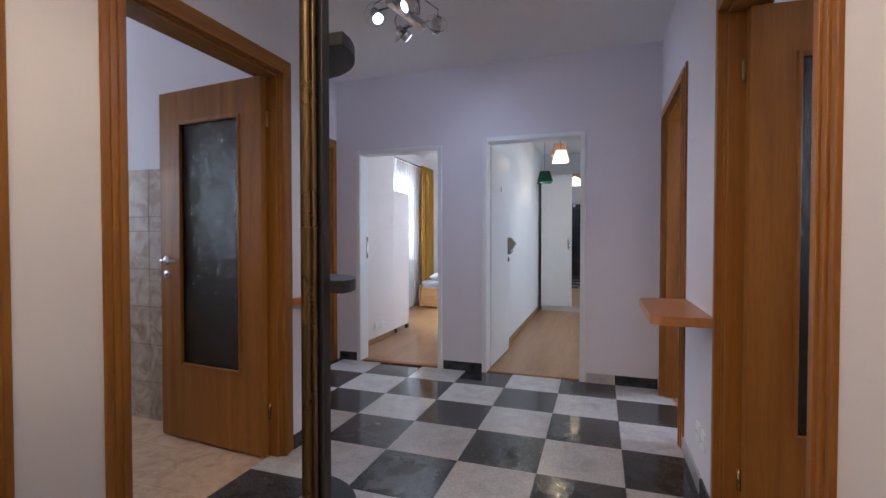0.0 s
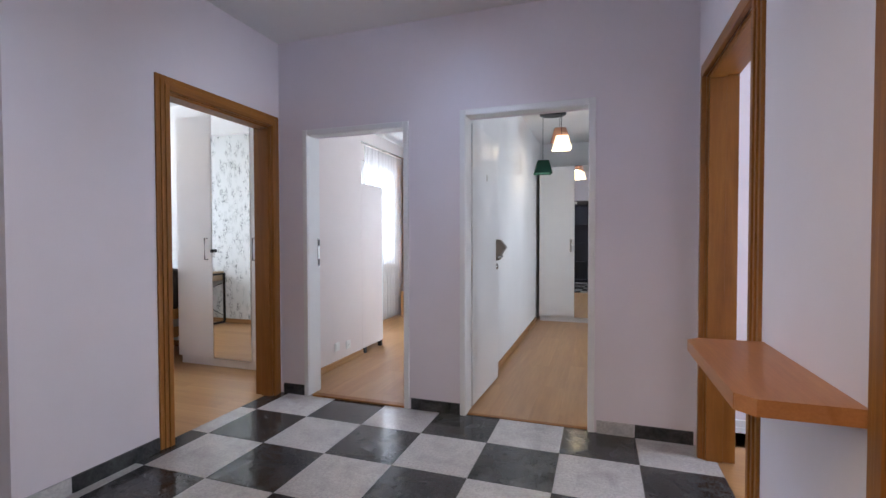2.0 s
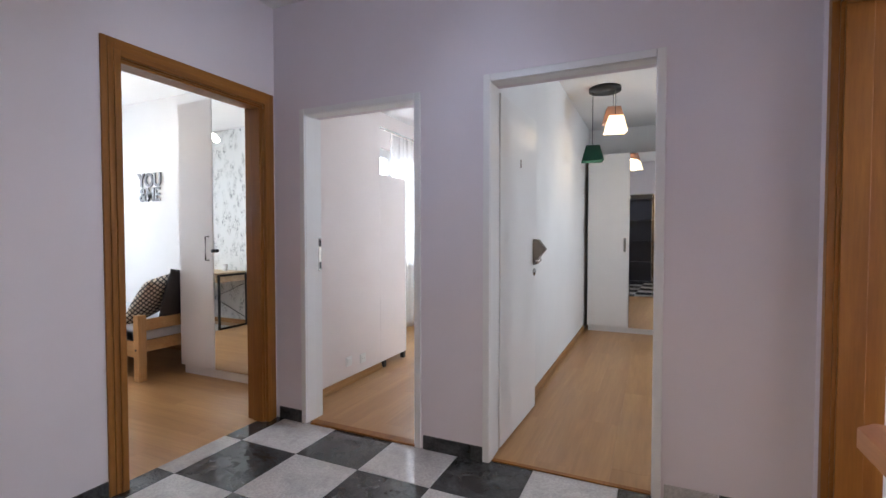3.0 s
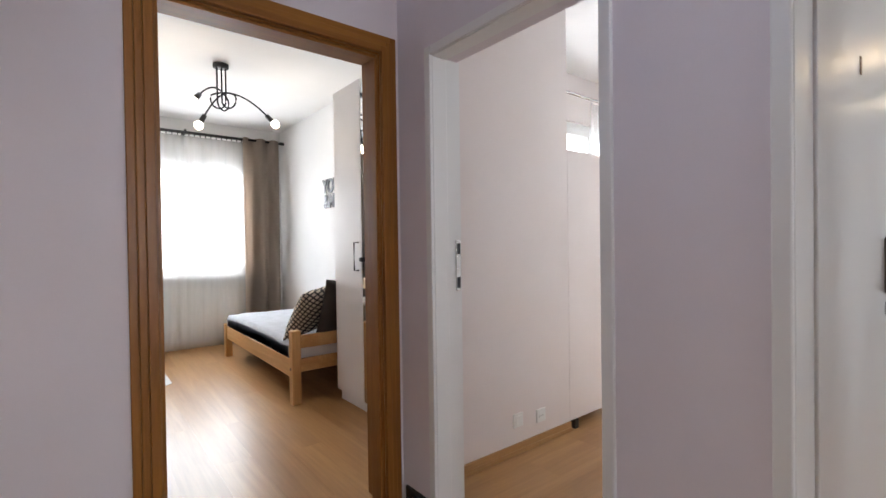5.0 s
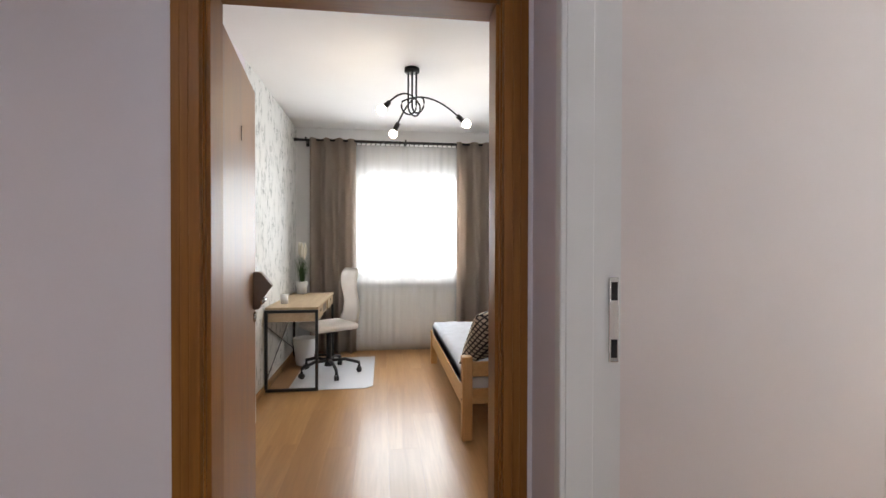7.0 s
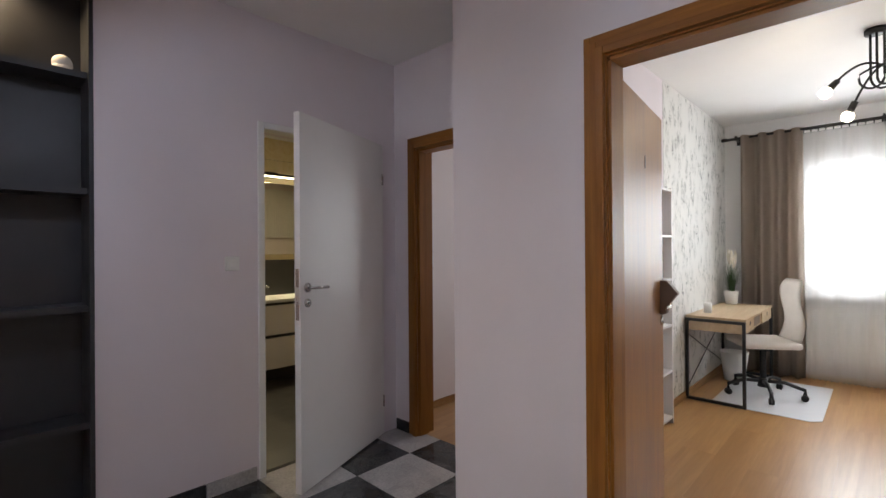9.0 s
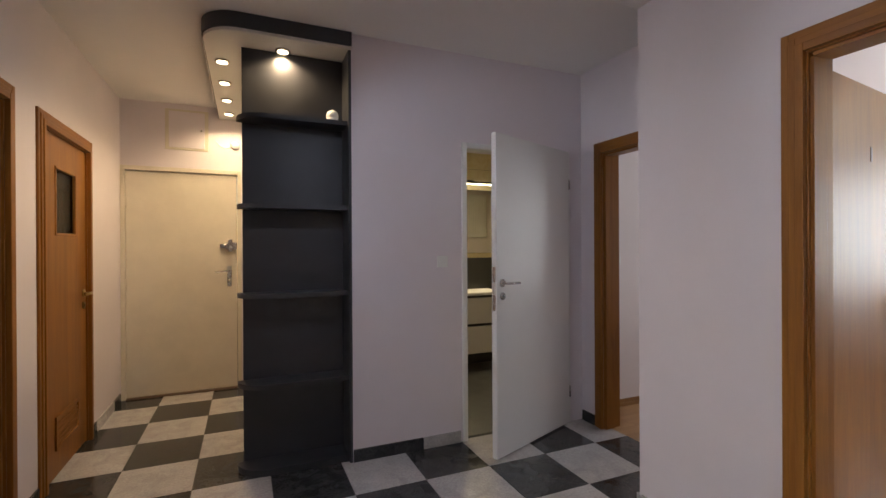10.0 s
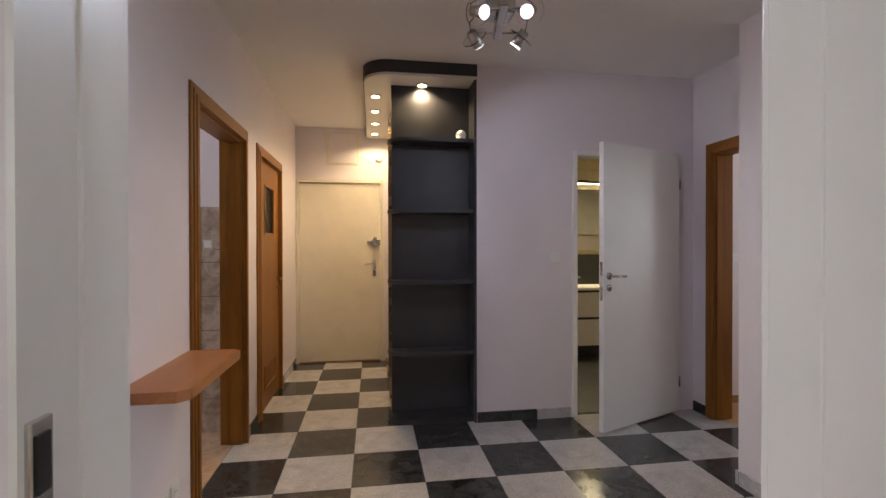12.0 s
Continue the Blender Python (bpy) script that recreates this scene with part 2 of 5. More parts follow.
def cyl(bm, a, b, r, r2=None, seg=16, caps=True):
    a, b = Vector(a), Vector(b)
    d = b - a
    q = d.to_track_quat("Z", "Y").to_matrix().to_4x4()
    m = Matrix.Translation((a + b) / 2) @ q
    bmesh.ops.create_cone(bm, cap_ends=caps, segments=seg, radius1=r, radius2=r if r2 is None else r2, depth=d.length, matrix=m)


def cylinder(*a, **k):
    bm = bmesh.new()
    cyl(bm, *a, **k)
    return bm


def tube(points, r, seg=8, closed=False):
    """A swept round bar through points."""
    bm = bmesh.new()
    pts = [Vector(p) for p in points]
    rings = []
    for i, p in enumerate(pts):
        d = (pts[min(i + 1, len(pts) - 1)] - pts[max(i - 1, 0)]).normalized()
        u = d.cross(Vector((0, 0, 1)))
        if u.length < 0.05:
            u = d.cross(Vector((0, 1, 0)))
        u.normalize()
        w = d.cross(u).normalized()
        rings.append([bm.verts.new(p + r * (math.cos(k * math.tau / seg) * u + math.sin(k * math.tau / seg) * w)) for k in range(seg)])
    for a, b in zip(rings, rings[1:]):
        for k in range(seg):
            bm.faces.new((a[k], a[(k + 1) % seg], b[(k + 1) % seg], b[k]))
    bm.faces.new(rings[0])
    bm.faces.new(rings[-1])
    return bm


def prism(outline, z0, z1, bm=None, m=None):
    """An upright prism over a flat outline of (x, y)."""
    bm = bm or bmesh.new()
    m = m or Matrix()
    lo = [bm.verts.new(m @ Vector((x, y, z0))) for x, y in outline]
    hi = [bm.verts.new(m @ Vector((x, y, z1))) for x, y in outline]
    bm.faces.new(lo[::-1])
    bm.faces.new(hi)
    n = len(lo)
    for i in range(n):
        bm.faces.new((lo[i], lo[(i + 1) % n], hi[(i + 1) % n], hi[i]))
    return bm


def finish(name, bm, material, origin=(0, 0, 0), smooth=False):
    bmesh.ops.recalc_face_normals(bm, faces=bm.faces)
    bmesh.ops.translate(bm, verts=bm.verts, vec=-Vector(origin))
    me = bpy.data.meshes.new(name)
    bm.to_mesh(me)
    bm.free()
    me.materials.append(material)
    if smooth:
        for p in me.polygons:
            p.use_smooth = True
    return new(name, me)


def thing(name, label, category, base=(0, 0, 0), group="", kind=""):
    ob = new(name)
    ob.empty_display_size = 0.1
    ob.location = base
    BASE[ob] = Vector(base)
    return tagged(ob, label, category, group, kind)


def part(name, bm, material, parent, label="", smooth=False):
    base = BASE[parent]
    ob = finish(name, bm, material, base, smooth)
    ob.parent = parent
    BASE[ob] = base
    return tagged(ob, label) if label else ob


def solid(name, bm, material, label, category, base=(0, 0, 0), kind="", smooth=False, group=""):
    ob = finish(name, bm, material, base, smooth)
    ob.location = base
    BASE[ob] = Vector(base)
    return tagged(ob, label, category, group, kind)


def wall(name, axis, c0, c1, a0, a1, z1, openings=(), material=None, label="plain painted plaster wall", z0=0.0):
    """A wall along x or y, c0 to c1 thick, with openings (from, to, sill, head)."""
    bm = bmesh.new()

    def bit(p, q, lo, hi):
        if q - p > 1e-4 and hi - lo > 1e-4:
            box(bm, *((p, q, c0, c1) if axis == "x" else (c0, c1, p, q)), lo, hi)
    at = a0
    for p, q, lo, hi in sorted(openings):
        bit(at, p, z0, z1)
        bit(p, q, z0, lo)
        bit(p, q, hi, z1)
        at = q
    bit(at, a1, z0, z1)
    return solid(name, bm, material or WALL, label, "wall", kind="structure")


def planks(name, x0, x1, y0, y1, along, label, width=0.193, length=1.28):
    """Laminate floor: each plank a piece with bevelled edges on a slab."""
    floor = solid(name, boxed(x0, x1, y0, y1, -0.12, -0.008), GROUT, label, "floor", kind="structure")
    meshes = {}
    mat = LAM_Y if along == "y" else LAM_X
    a0, a1, b0, b1 = (y0, y1, x0, x1) if along == "y" else (x0, x1, y0, y1)
    row, b = 0, b0
    while b < b1 - 0.01:
        be = min(b + width, b1)
        a = a0 - ((row * 0.47) % 1.0) * length
        while a < a1 - 0.01:
            s, e = max(a, a0), min(a + length, a1)
            if e - s > 0.03:
                dx, dy = (be - b, e - s) if along == "y" else (e - s, be - b)
                key = (round(dx, 3), round(dy, 3))
                if key not in meshes:
                    g = 0.0002
                    bm = boxed(-dx / 2 + g, dx / 2 - g, -dy / 2 + g, dy / 2 - g, -0.008, 0)
                    me = bpy.data.meshes.new("plank")
                    bm.to_mesh(me)
                    bm.free()
                    me.materials.append(mat)
                    meshes[key] = me
                ob = new("plank", meshes[key])
                mid = ((b + be) / 2, (s + e) / 2) if along == "y" else ((s + e) / 2, (b + be) / 2)
                ob.location = (*mid, 0)
                ob.parent = floor
            a += length
        b += width
        row += 1
    return floor

# ---- structure: walls, floors, ceilings ----
H = 2.73
XR, YN, XA, YB, XE, YE, YC = 0.13, 5.51, -2.79, 2.63, -3.36, 0.6, 3.75
wall("wall_north", "x", YN, 5.65, -2.93, 0.28, H, [(-2.53, -1.724, 0, 2.005), (-1.275, -0.472, 0, 2.045)])
wall("wall_west", "y", -2.93, XA, YC + 0.25, YN, H, [(4.53, 5.41, 0, 2.08)])
wall("wall_partition", "x", YC, YC + 0.25, -7.25, XA, H)
wall("wall_recess", "y", -3.5, XE, YB - 0.14, YC, H, [(2.87, 3.66, 0, 2.08)])
wall("wall_bath", "x", YB - 0.14, YB, XE, -1.53, H, [(-3.2, -2.34, 0, 2.07)])
wall("wall_entrance", "x", YE - 0.14, YE, -1.53, 0.28, H, [(-0.85, 0.11, 0, 2.1)])
wall("wall_east", "y", XR, 0.28, YE, YN, H, [(1.53, 2.32, 0, 2.08), (2.75, 3.61, 0, 2.08), (4.47, 5.33, 0, 2.08)])
wall("wall_wardrobe_back", "y", -1.67, -1.53, 0.2, YB - 0.14, H)
# bathroom
wall("wall_bath_south", "x", 0.2, 0.34, -5.2, -1.67, H, material=BATHT, label="cream tiled bathroom wall")
wall("wall_bath_west", "y", -5.34, -5.2, 0.2, 2.4, H, material=BATHT, label="cream tiled bathroom wall")
# room behind the recess door
wall("wall_end_room_south", "x", 2.4, YB - 0.1, -5.6, -3.5, H, material=WALL_P)
# unseen wall; its opening is added to let the fill lamp through
wall("wall_end_room_west", "y", -5.74, -5.6, 2.4, YC, H, [(2.7, 3.6, 0.9, 2.2)], material=WALL_P)
# bedroom
wall("wall_bedroom_window", "y", -7.25, -7.1, YC + 0.16, 6.6, H, [(4.66, 6.06, 0.86, 2.22)], material=WALL_W)
wall("wall_bedroom_north", "x", 6.45, 6.6, -7.1, -2.9, H, material=WALL_W)
# far room
wall("wall_far_room_west", "y", -2.9, -2.76, 5.65, 6.76, H, material=WALL_P, label="pale pink painted plaster wall")
wall("wall_far_room_return", "x", 6.6, 6.76, -3.62, -2.9, H, material=WALL_P)
wall("wall_far_room_side", "y", -3.62, -3.46, 6.76, 11.1, H, [(7.25, 9.0, 0.86, 2.28)], material=WALL_P)
wall("wall_far_room_north", "x", 10.95, 11.1, -3.46, -1.3, H, material=WALL_P)
wall("wall_between_rooms", "y", -1.44, -1.3, 5.65, 10.95, H, material=WALL_W)
# passage room
wall("wall_passage_north", "x", 9.8, 9.95, -1.3, 1.05, H, material=WALL_W)
# east wall and its window opening are out of view, assumed for the daylight
wall("wall_passage_east", "y", 0.9, 1.05, 5.95, 9.8, H, [(6.9, 8.3, 0.85, 2.2)], material=WALL_W)
wall("wall_side_room_north", "x", 5.8, 5.95, 0.28, 3.0, H)
# side room and kitchen
# opening for an added, unseen window
wall("wall_side_room_east", "y", 2.86, 3.0, 3.97, 5.8, H, [(4.3, 5.6, 0.9, 2.2)])
wall("wall_kitchen_north", "x", 3.77, 3.87, 0.28, 3.0, H)
wall("wall_kitchen_south", "x", 2.38, 2.5, 0.28, 3.0, H)
wall("wall_kitchen_east", "y", 2.86, 3.0, 2.5, 3.77, H, [(2.75, 3.75, 0.95, 2.2)])
wall("wall_closet_back", "y", 0.6, 0.7, 0.46, 2.38, H)

solid("hall_floor_bed", boxed(-3.43, 0.2, 0.47, 5.56, -0.14, -0.0095), GROUT, "grey grouted bed under the hall tiles", "floor", kind="structure")
planks("floor_bedroom", -7.1, -2.86, 3.92, 6.45, "x", "honey oak laminate planks with a soft sheen")
planks("floor_far_room_entry", -2.83, -1.44, 5.56, 6.68, "y", "honey oak laminate planks with a soft sheen")
planks("floor_far_room", -3.46, -1.44, 6.68, 10.95, "y", "honey oak laminate planks with a soft sheen")
planks("floor_passage_room", -1.44, 0.9, 5.562, 9.8, "y", "honey oak laminate planks with a soft sheen")
planks("floor_side_room", 0.2, 2.86, 3.87, 5.8, "x", "honey oak laminate planks")
planks("floor_end_room", -5.6, -3.43, 2.53, 3.75, "x", "honey oak laminate planks")
solid("bathroom_floor", boxed(-5.2, -1.67, 0.34, 2.56, -0.1, -0.002), BFLOOR, "dark grey bathroom floor", "floor", kind="structure")


def ceiling(name, x0, x1, y0, y1, z):
    solid(name, boxed(x0, x1, y0, y1, z, z + 0.12), CEIL, "matt white plaster ceiling", "ceiling", kind="structure")


ceiling("ceiling_hall", -3.5, 0.28, 0.46, 5.65, H)
ceiling("ceiling_bedroom", -7.25, -2.93, 3.92, 6.6, H - 0.02)
ceiling("ceiling_far_room", -3.62, -1.44, 5.652, 11.1, H - 0.03)
ceiling("ceiling_passage_room", -1.44, 1.05, 5.652, 9.95, H - 0.06)
ceiling("ceiling_side_room", 0.282, 3.0, 3.87, 5.95, H - 0.03)
ceiling("ceiling_kitchen", 0.282, 3.0, 2.38, 3.87, H - 0.03)
ceiling("ceiling_bathroom", -5.34, -1.67, 0.2, 2.4, 2.6)
ceiling("ceiling_end_room", -5.74, -3.502, 2.4, 3.76, H - 0.03)
ceiling("ceiling_closet", 0.282, 0.7, 0.46, 2.38, H - 0.03)
solid("ceiling_beam", boxed(XA, XR, YC, 4.3, 2.6, H - 0.002, bevel=0.006), CEIL, "shallow plastered beam across the hall ceiling", "beam", kind="structure")


# ---- door casings ----
def at_wall(axis, c, flip):
    """Local frame: u along the wall, v out of it (towards the hall), z up."""
    if axis == "y":
        return Matrix(((0, flip, 0, c), (1, 0, 0, 0), (0, 0, 1, 0), (0, 0, 0, 1)))
    return Matrix(((1, 0, 0, 0), (0, flip, 0, c), (0, 0, 1, 0), (0, 0, 0, 1)))


def oak_casing(axis, c, flip, u0, u1, top, depth=0.15, label="golden oak door casing with a stepped profile"):
    """Clear opening u0..u1 by top; architrave 8 cm, stepped, jamb through the wall, stop bead."""
    m = at_wall(axis, c, flip)
    t = thing("door_casing", label, "door frame", tuple(m @ Vector(((u0 + u1) / 2, 0, 0))), "oak door casings")
    for side, (a, s) in {"a": (u0, -1), "b": (u1, 1)}.items():
        bm = bmesh.new()
        for w0, w1, p in ((0.0, 0.03, 0.024), (0.03, 0.055, 0.018), (0.055, 0.082, 0.012)):
            lo, hi = sorted((a + s * w0, a + s * w1))
            box(bm, lo, hi, -0.002, p, 0.001, top + w1, bevel=0.003, m=m)
        part("architrave", bm, OAK, t)
        bm = bmesh.new()
        lo, hi = sorted((a - s * 0.006, a + s * 0.012))
        box(bm, lo, hi, -depth - 0.004, 0.0, 0.001, top, bevel=0.002, m=m)
        lo, hi = sorted((a - s * 0.018, a - s * 0.004))
        box(bm, lo, hi, -depth * 0.62, -0.012, 0.001, top - 0.02, bevel=0.002, m=m)
        part("jamb", bm, OAK, t)
    bm = bmesh.new()
    for w0, w1, p in ((0.0, 0.03, 0.0235), (0.03, 0.055, 0.0175), (0.055, 0.082, 0.0115)):
        box(bm, u0 - w0, u1 + w0, -0.002, p, top + w0, top + w1, bevel=0.003, m=m)
    part("head_architrave", bm, OAK_Y if axis == "y" else OAK, t)
    bm = bmesh.new()
    box(bm, u0, u1, -depth - 0.004, 0.0, top - 0.006, top + 0.006, m=m)
    box(bm, u0 + 0.016, u1 - 0.016, -depth * 0.62, -0.012, top - 0.018, top - 0.005, m=m)
    part("head_jamb", bm, OAK_Y if axis == "y" else OAK, t)
    return t


def steel_casing(axis, c, flip, u0, u1, top, depth=0.14):
    """Folded white steel frame: 4 cm face, returned reveal with a rebate."""
    m = at_wall(axis, c, flip)
    t = thing("steel_door_frame", "white enamelled pressed-steel door frame", "door frame", tuple(m @ Vector(((u0 + u1) / 2, 0, 0))), "white steel door frames")
    for a, s in ((u0, -1), (u1, 1)):
        bm = bmesh.new()
        lo, hi = sorted((a - s * 0.003, a + s * 0.036))
        box(bm, lo, hi, -0.002, 0.014, 0.001, top + 0.036, bevel=0.004, m=m)
        lo, hi = sorted((a - s * 0.005, a + s * 0.004))
        box(bm, lo, hi, -depth * 0.55, 0.0, 0.001, top, bevel=0.003, m=m)
        lo, hi = sorted((a - s * 0.002, a + s * 0.004))
        box(bm, lo, hi, -depth - 0.012, -depth * 0.55, 0.001, top, m=m)
        part("jamb", bm, WHITE, t)
    bm = bmesh.new()
    box(bm, u0 + 0.004, u1 - 0.004, -0.002, 0.0135, top - 0.003, top + 0.036, bevel=0.004, m=m)
    box(bm, u0 + 0.005, u1 - 0.005, -depth * 0.55, 0.0, top - 0.005, top + 0.002, m=m)
    part("head", bm, WHITE, t)
    return t


oak_casing("y", XA, 1, 4.53, 5.41, 2.072)
oak_casing("y", XE, 1, 2.868, 3.66, 2.066)
oak_casing("y", XR, -1, 1.53, 2.32, 2.06)
oak_casing("y", XR, -1, 2.75, 3.61, 2.075)
oak_casing("y", XR, -1, 4.47, 5.33, 2.085)
frame_b = steel_casing("x", YN, -1, -2.53, -1.724, 2.005)
frame_c = steel_casing("x", YN, -1, -1.275, -0.472, 2.045)
frame_bath = steel_casing("x", YB, 1, -3.2, -2.34, 2.07)
for fr, x, zs in ((frame_b, -2.529, (1.03, 1.18)), (frame_c, -0.4725, (1.03, 1.18))):
    s = 1 if x < -2 else -1
    bm = boxed(x, x + s * 0.006, 5.628, 5.655, zs[0] - 0.036, zs[1] + 0.036, bevel=0.002)
    plate = part("strike_plate", bm, STEEL, fr, "steel strike plate with two dark latch holes")
    for z in zs:
        part("latch_hole", boxed(x + s * 0.004, x + s * 0.0075, 5.634, 5.65, z - 0.024, z + 0.024), BLACK, plate)


# ---- door leaves ----
def handle_set(t, m, z, u, side, metal=STEEL, w=0.04):
    """Lever on a round rose, and a key rose under it, on one face (side = +1 or -1) of a leaf."""
    v = side * w / 2
    bm = cylinder(m @ Vector((u, v, z)), m @ Vector((u, v + side * 0.009, z)), 0.026, seg=24)
    h = part("handle", bm, metal, t, "metal lever handle", True)
    pts = [m @ Vector((u, v, z)), m @ Vector((u, v + side * 0.045, z)), m @ Vector((u + math.copysign(0.02, -u + 0.4), v + side * 0.052, z)), m @ Vector((u + math.copysign(0.125, -u + 0.4), v + side * 0.05, z - 0.004))]
    part("lever", tube(pts, 0.009, 10), metal, h, smooth=True)
    bm = cylinder(m @ Vector((u, v, z - 0.085)), m @ Vector((u, v + side * 0.008, z - 0.085)), 0.025, seg=24)
    k = part("key_rose", bm, metal, t, smooth=True)
    part("keyhole", cylinder(m @ Vector((u, v + side * 0.008, z - 0.085)), m @ Vector((u, v + side * 0.0095, z - 0.085)), 0.008, seg=12), BLACK, k)


def leaf_frame(hinge, angle):
    """Local frame of a leaf: u from hinge to lock edge, v its thickness."""
    return Matrix.Translation((*hinge, 0)) @ Matrix.Rotation(radians(angle), 4, "Z")


def flat_leaf(name, label, hinge, angle, width, height, material, z0=0.012):
    m = leaf_frame(hinge, angle)
    t = thing(name, label, "door", (*hinge, 0))
    part("panel", boxed(0, width, -0.02, 0.02, z0, height, bevel=0.003, m=m), material, t)
    for z in (0.25, height - 0.25):
        part("hinge", cylinder(m @ Vector((-0.004, 0.022, z - 0.04)), m @ Vector((-0.004, 0.022, z + 0.04)), 0.008), STEEL, t, smooth=True)
    return t, m


def lock_cover(t, m, u, z, side, material, label):
    """Angular key-safe cover over the lever: a pointed profile standing out of the leaf."""
    side_view = [(0, -0.09), (0.03, -0.085), (0.04, -0.035), (0.06, -0.005), (0.086, 0.022), (0.035, 0.088), (0, 0.09)]
    bm = bmesh.new()
    ends = [[bm.verts.new(m @ Vector((u + du, side * (0.019 + a), z + b))) for a, b in side_view] for du in (-0.032, 0.032)]
    bm.faces.new(ends[0])
    bm.faces.new(ends[1])
    n = len(side_view)
    for i in range(n):
        bm.faces.new((ends[0][i], ends[0][(i + 1) % n], ends[1][(i + 1) % n], ends[1][i]))
    bmesh.ops.bevel(bm, geom=bm.edges[:], offset=0.003, segments=2, affect="EDGES")
    part("lock_cover", bm, material, t, label)


bath_leaf, m = flat_leaf("bathroom_door", "white flush door standing ajar, steel lever", (-3.195, 2.652), 21.7, 0.895, 2.1, WHITE)
handle_set(bath_leaf, m, 1.135, 0.838, 1)
part("lock_edge", boxed(0.8935, 0.8965, -0.012, 0.012, 0.96, 1.24, m=m), STEEL, bath_leaf)
leaf_c, m = flat_leaf("passage_room_door", "white flush door opened flat along the wall", (-1.285, 5.668), 88, 0.745, 2.03, WHITE)
handle_set(leaf_c, m, 1.06, 0.69, -1)
lock_cover(leaf_c, m, 0.695, 1.115, -1, PEWTER, "dull metal angular lock cover")
part("door_number", boxed(0.37, 0.385, -0.0225, -0.0195, 1.66, 1.71, m=m), BROWNP, leaf_c, "small dark number mark")
leaf_a, m = flat_leaf("bedroom_door", "glossy orange-brown wooden door swung into the bedroom", (-2.95, 4.502), 187, 0.772, 2.035, OAK)
handle_set(leaf_a, m, 1.04, 0.73, -1)
lock_cover(leaf_a, m, 0.73, 1.08, -1, BROWNP, "brown angular lock cover")
part("door_number", boxed(0.39, 0.405, -0.0225, -0.0195, 1.72, 1.78, m=m), BROWNP, leaf_a, "small dark number mark")


def glazed_leaf(name, label, hinge, angle, width, height, g, side, glass, metal):
    """Oak leaf with one glazed light g = (u0, u1, z0, z1) in moulded beads."""
    m = leaf_frame(hinge, angle)
    t = thing(name, label, "door", (*hinge, 0))
    u0, u1, z0, z1 = g
    bm = bmesh.new()
    for a in ((0, u0, 0.012, height), (u1, width, 0.012, height), (u0, u1, 0.012, z0), (u0, u1, z1, height)):
        box(bm, a[0], a[1], -0.02, 0.02, a[2], a[3], m=m)
    part("panel", bm, OAK, t)
    part("glass", boxed(u0 - 0.004, u1 + 0.004, -0.003, 0.003, z0 - 0.004, z1 + 0.004, m=m), glass, t, "dark rippled glass pane")
    for s in (-1, 1):
        bm = bmesh.new()
        for a in ((u0, u0 + 0.018, z0, z1), (u1 - 0.018, u1, z0, z1), (u0 + 0.018, u1 - 0.018, z0, z0 + 0.018), (u0 + 0.018, u1 - 0.018, z1 - 0.018, z1)):
            box(bm, a[0], a[1], s * 0.006, s * 0.026, a[2], a[3], bevel=0.004, m=m)
        part("glazing_bead", bm, OAK, t)
    for z in (0.25, height - 0.22):
        part("hinge", cylinder(m @ Vector((-0.006, side * -0.022, z - 0.04)), m @ Vector((-0.006, side * -0.022, z + 0.04)), 0.008), BRASS, t, smooth=True)
    handle_set(t, m, 1.06, width - 0.06, side, metal)
    return t, m


glazed_leaf("kitchen_door", "oak kitchen door with a tall dark rippled pane, wide open", (0.2, 3.562), 4.8, 0.8, 2.05, (0.15, 0.64, 0.44, 1.87), -1, RIPPLE, STEEL)
wc, m = glazed_leaf("closet_door", "oak door with a small square pane and a vent, closed", (0.16, 2.305), -90, 0.77, 2.04, (0.2, 0.57, 1.45, 1.87), -1, RIPPLE, BRASS)
bm = bmesh.new()
for i in range(6):
    box(bm, 0.2, 0.57, -0.026, -0.019, 0.2 + i * 0.022, 0.212 + i * 0.022, m=m)
for a in ((0.18, 0.2, 0.18, 0.35), (0.57, 0.59, 0.18, 0.35), (0.18, 0.59, 0.165, 0.185), (0.18, 0.59, 0.345, 0.365)):
    box(bm, a[0], a[1], -0.03, -0.019, a[2], a[3], m=m)
part("vent", bm, OAK, wc, "slatted wooden air vent")

# entrance door
ent = thing("entrance_door", "cream painted steel flat door with two locks, closed", "door", (-0.34, YE, 0))
part("panel", boxed(-0.828, 0.092, YE - 0.05, YE - 0.012, 0.015, 2.085, bevel=0.004), CREAM, ent)
bm = bmesh.new()
box(bm, -0.868, -0.833, YE - 0.1, YE + 0.012, 0.001, 2.13, bevel=0.004)
box(bm, 0.094, 0.128, YE - 0.1, YE + 0.012, 0.001, 2.13, bevel=0.004)
box(bm, -0.833, 0.094, YE - 0.1, YE + 0.012, 2.09, 2.13, bevel=0.004)
part("frame", bm, CREAM, ent)
part("threshold", boxed(-0.833, 0.094, YE - 0.1, YE + 0.02, 0.0, 0.014, bevel=0.004), BROWNP, ent)
for z in (0.3, 1.05, 1.8):
    part("hinge", cylinder((0.09, YE - 0.005, z - 0.05), (0.09, YE - 0.005, z + 0.05), 0.009), CREAM, ent, smooth=True)
bm = bmesh.new()
box(bm, -0.780, -0.742, YE - 0.013, YE - 0.003, 1.0, 1.2, bevel=0.003)
pl = part("escutcheon", bm, STEEL, ent)
part("lever", tube([(-0.760, YE - 0.01, 1.15), (-0.760, YE + 0.04, 1.15), (-0.730, YE + 0.045, 1.15), (-0.640, YE + 0.04, 1.14)], 0.009), STEEL, pl, smooth=True)
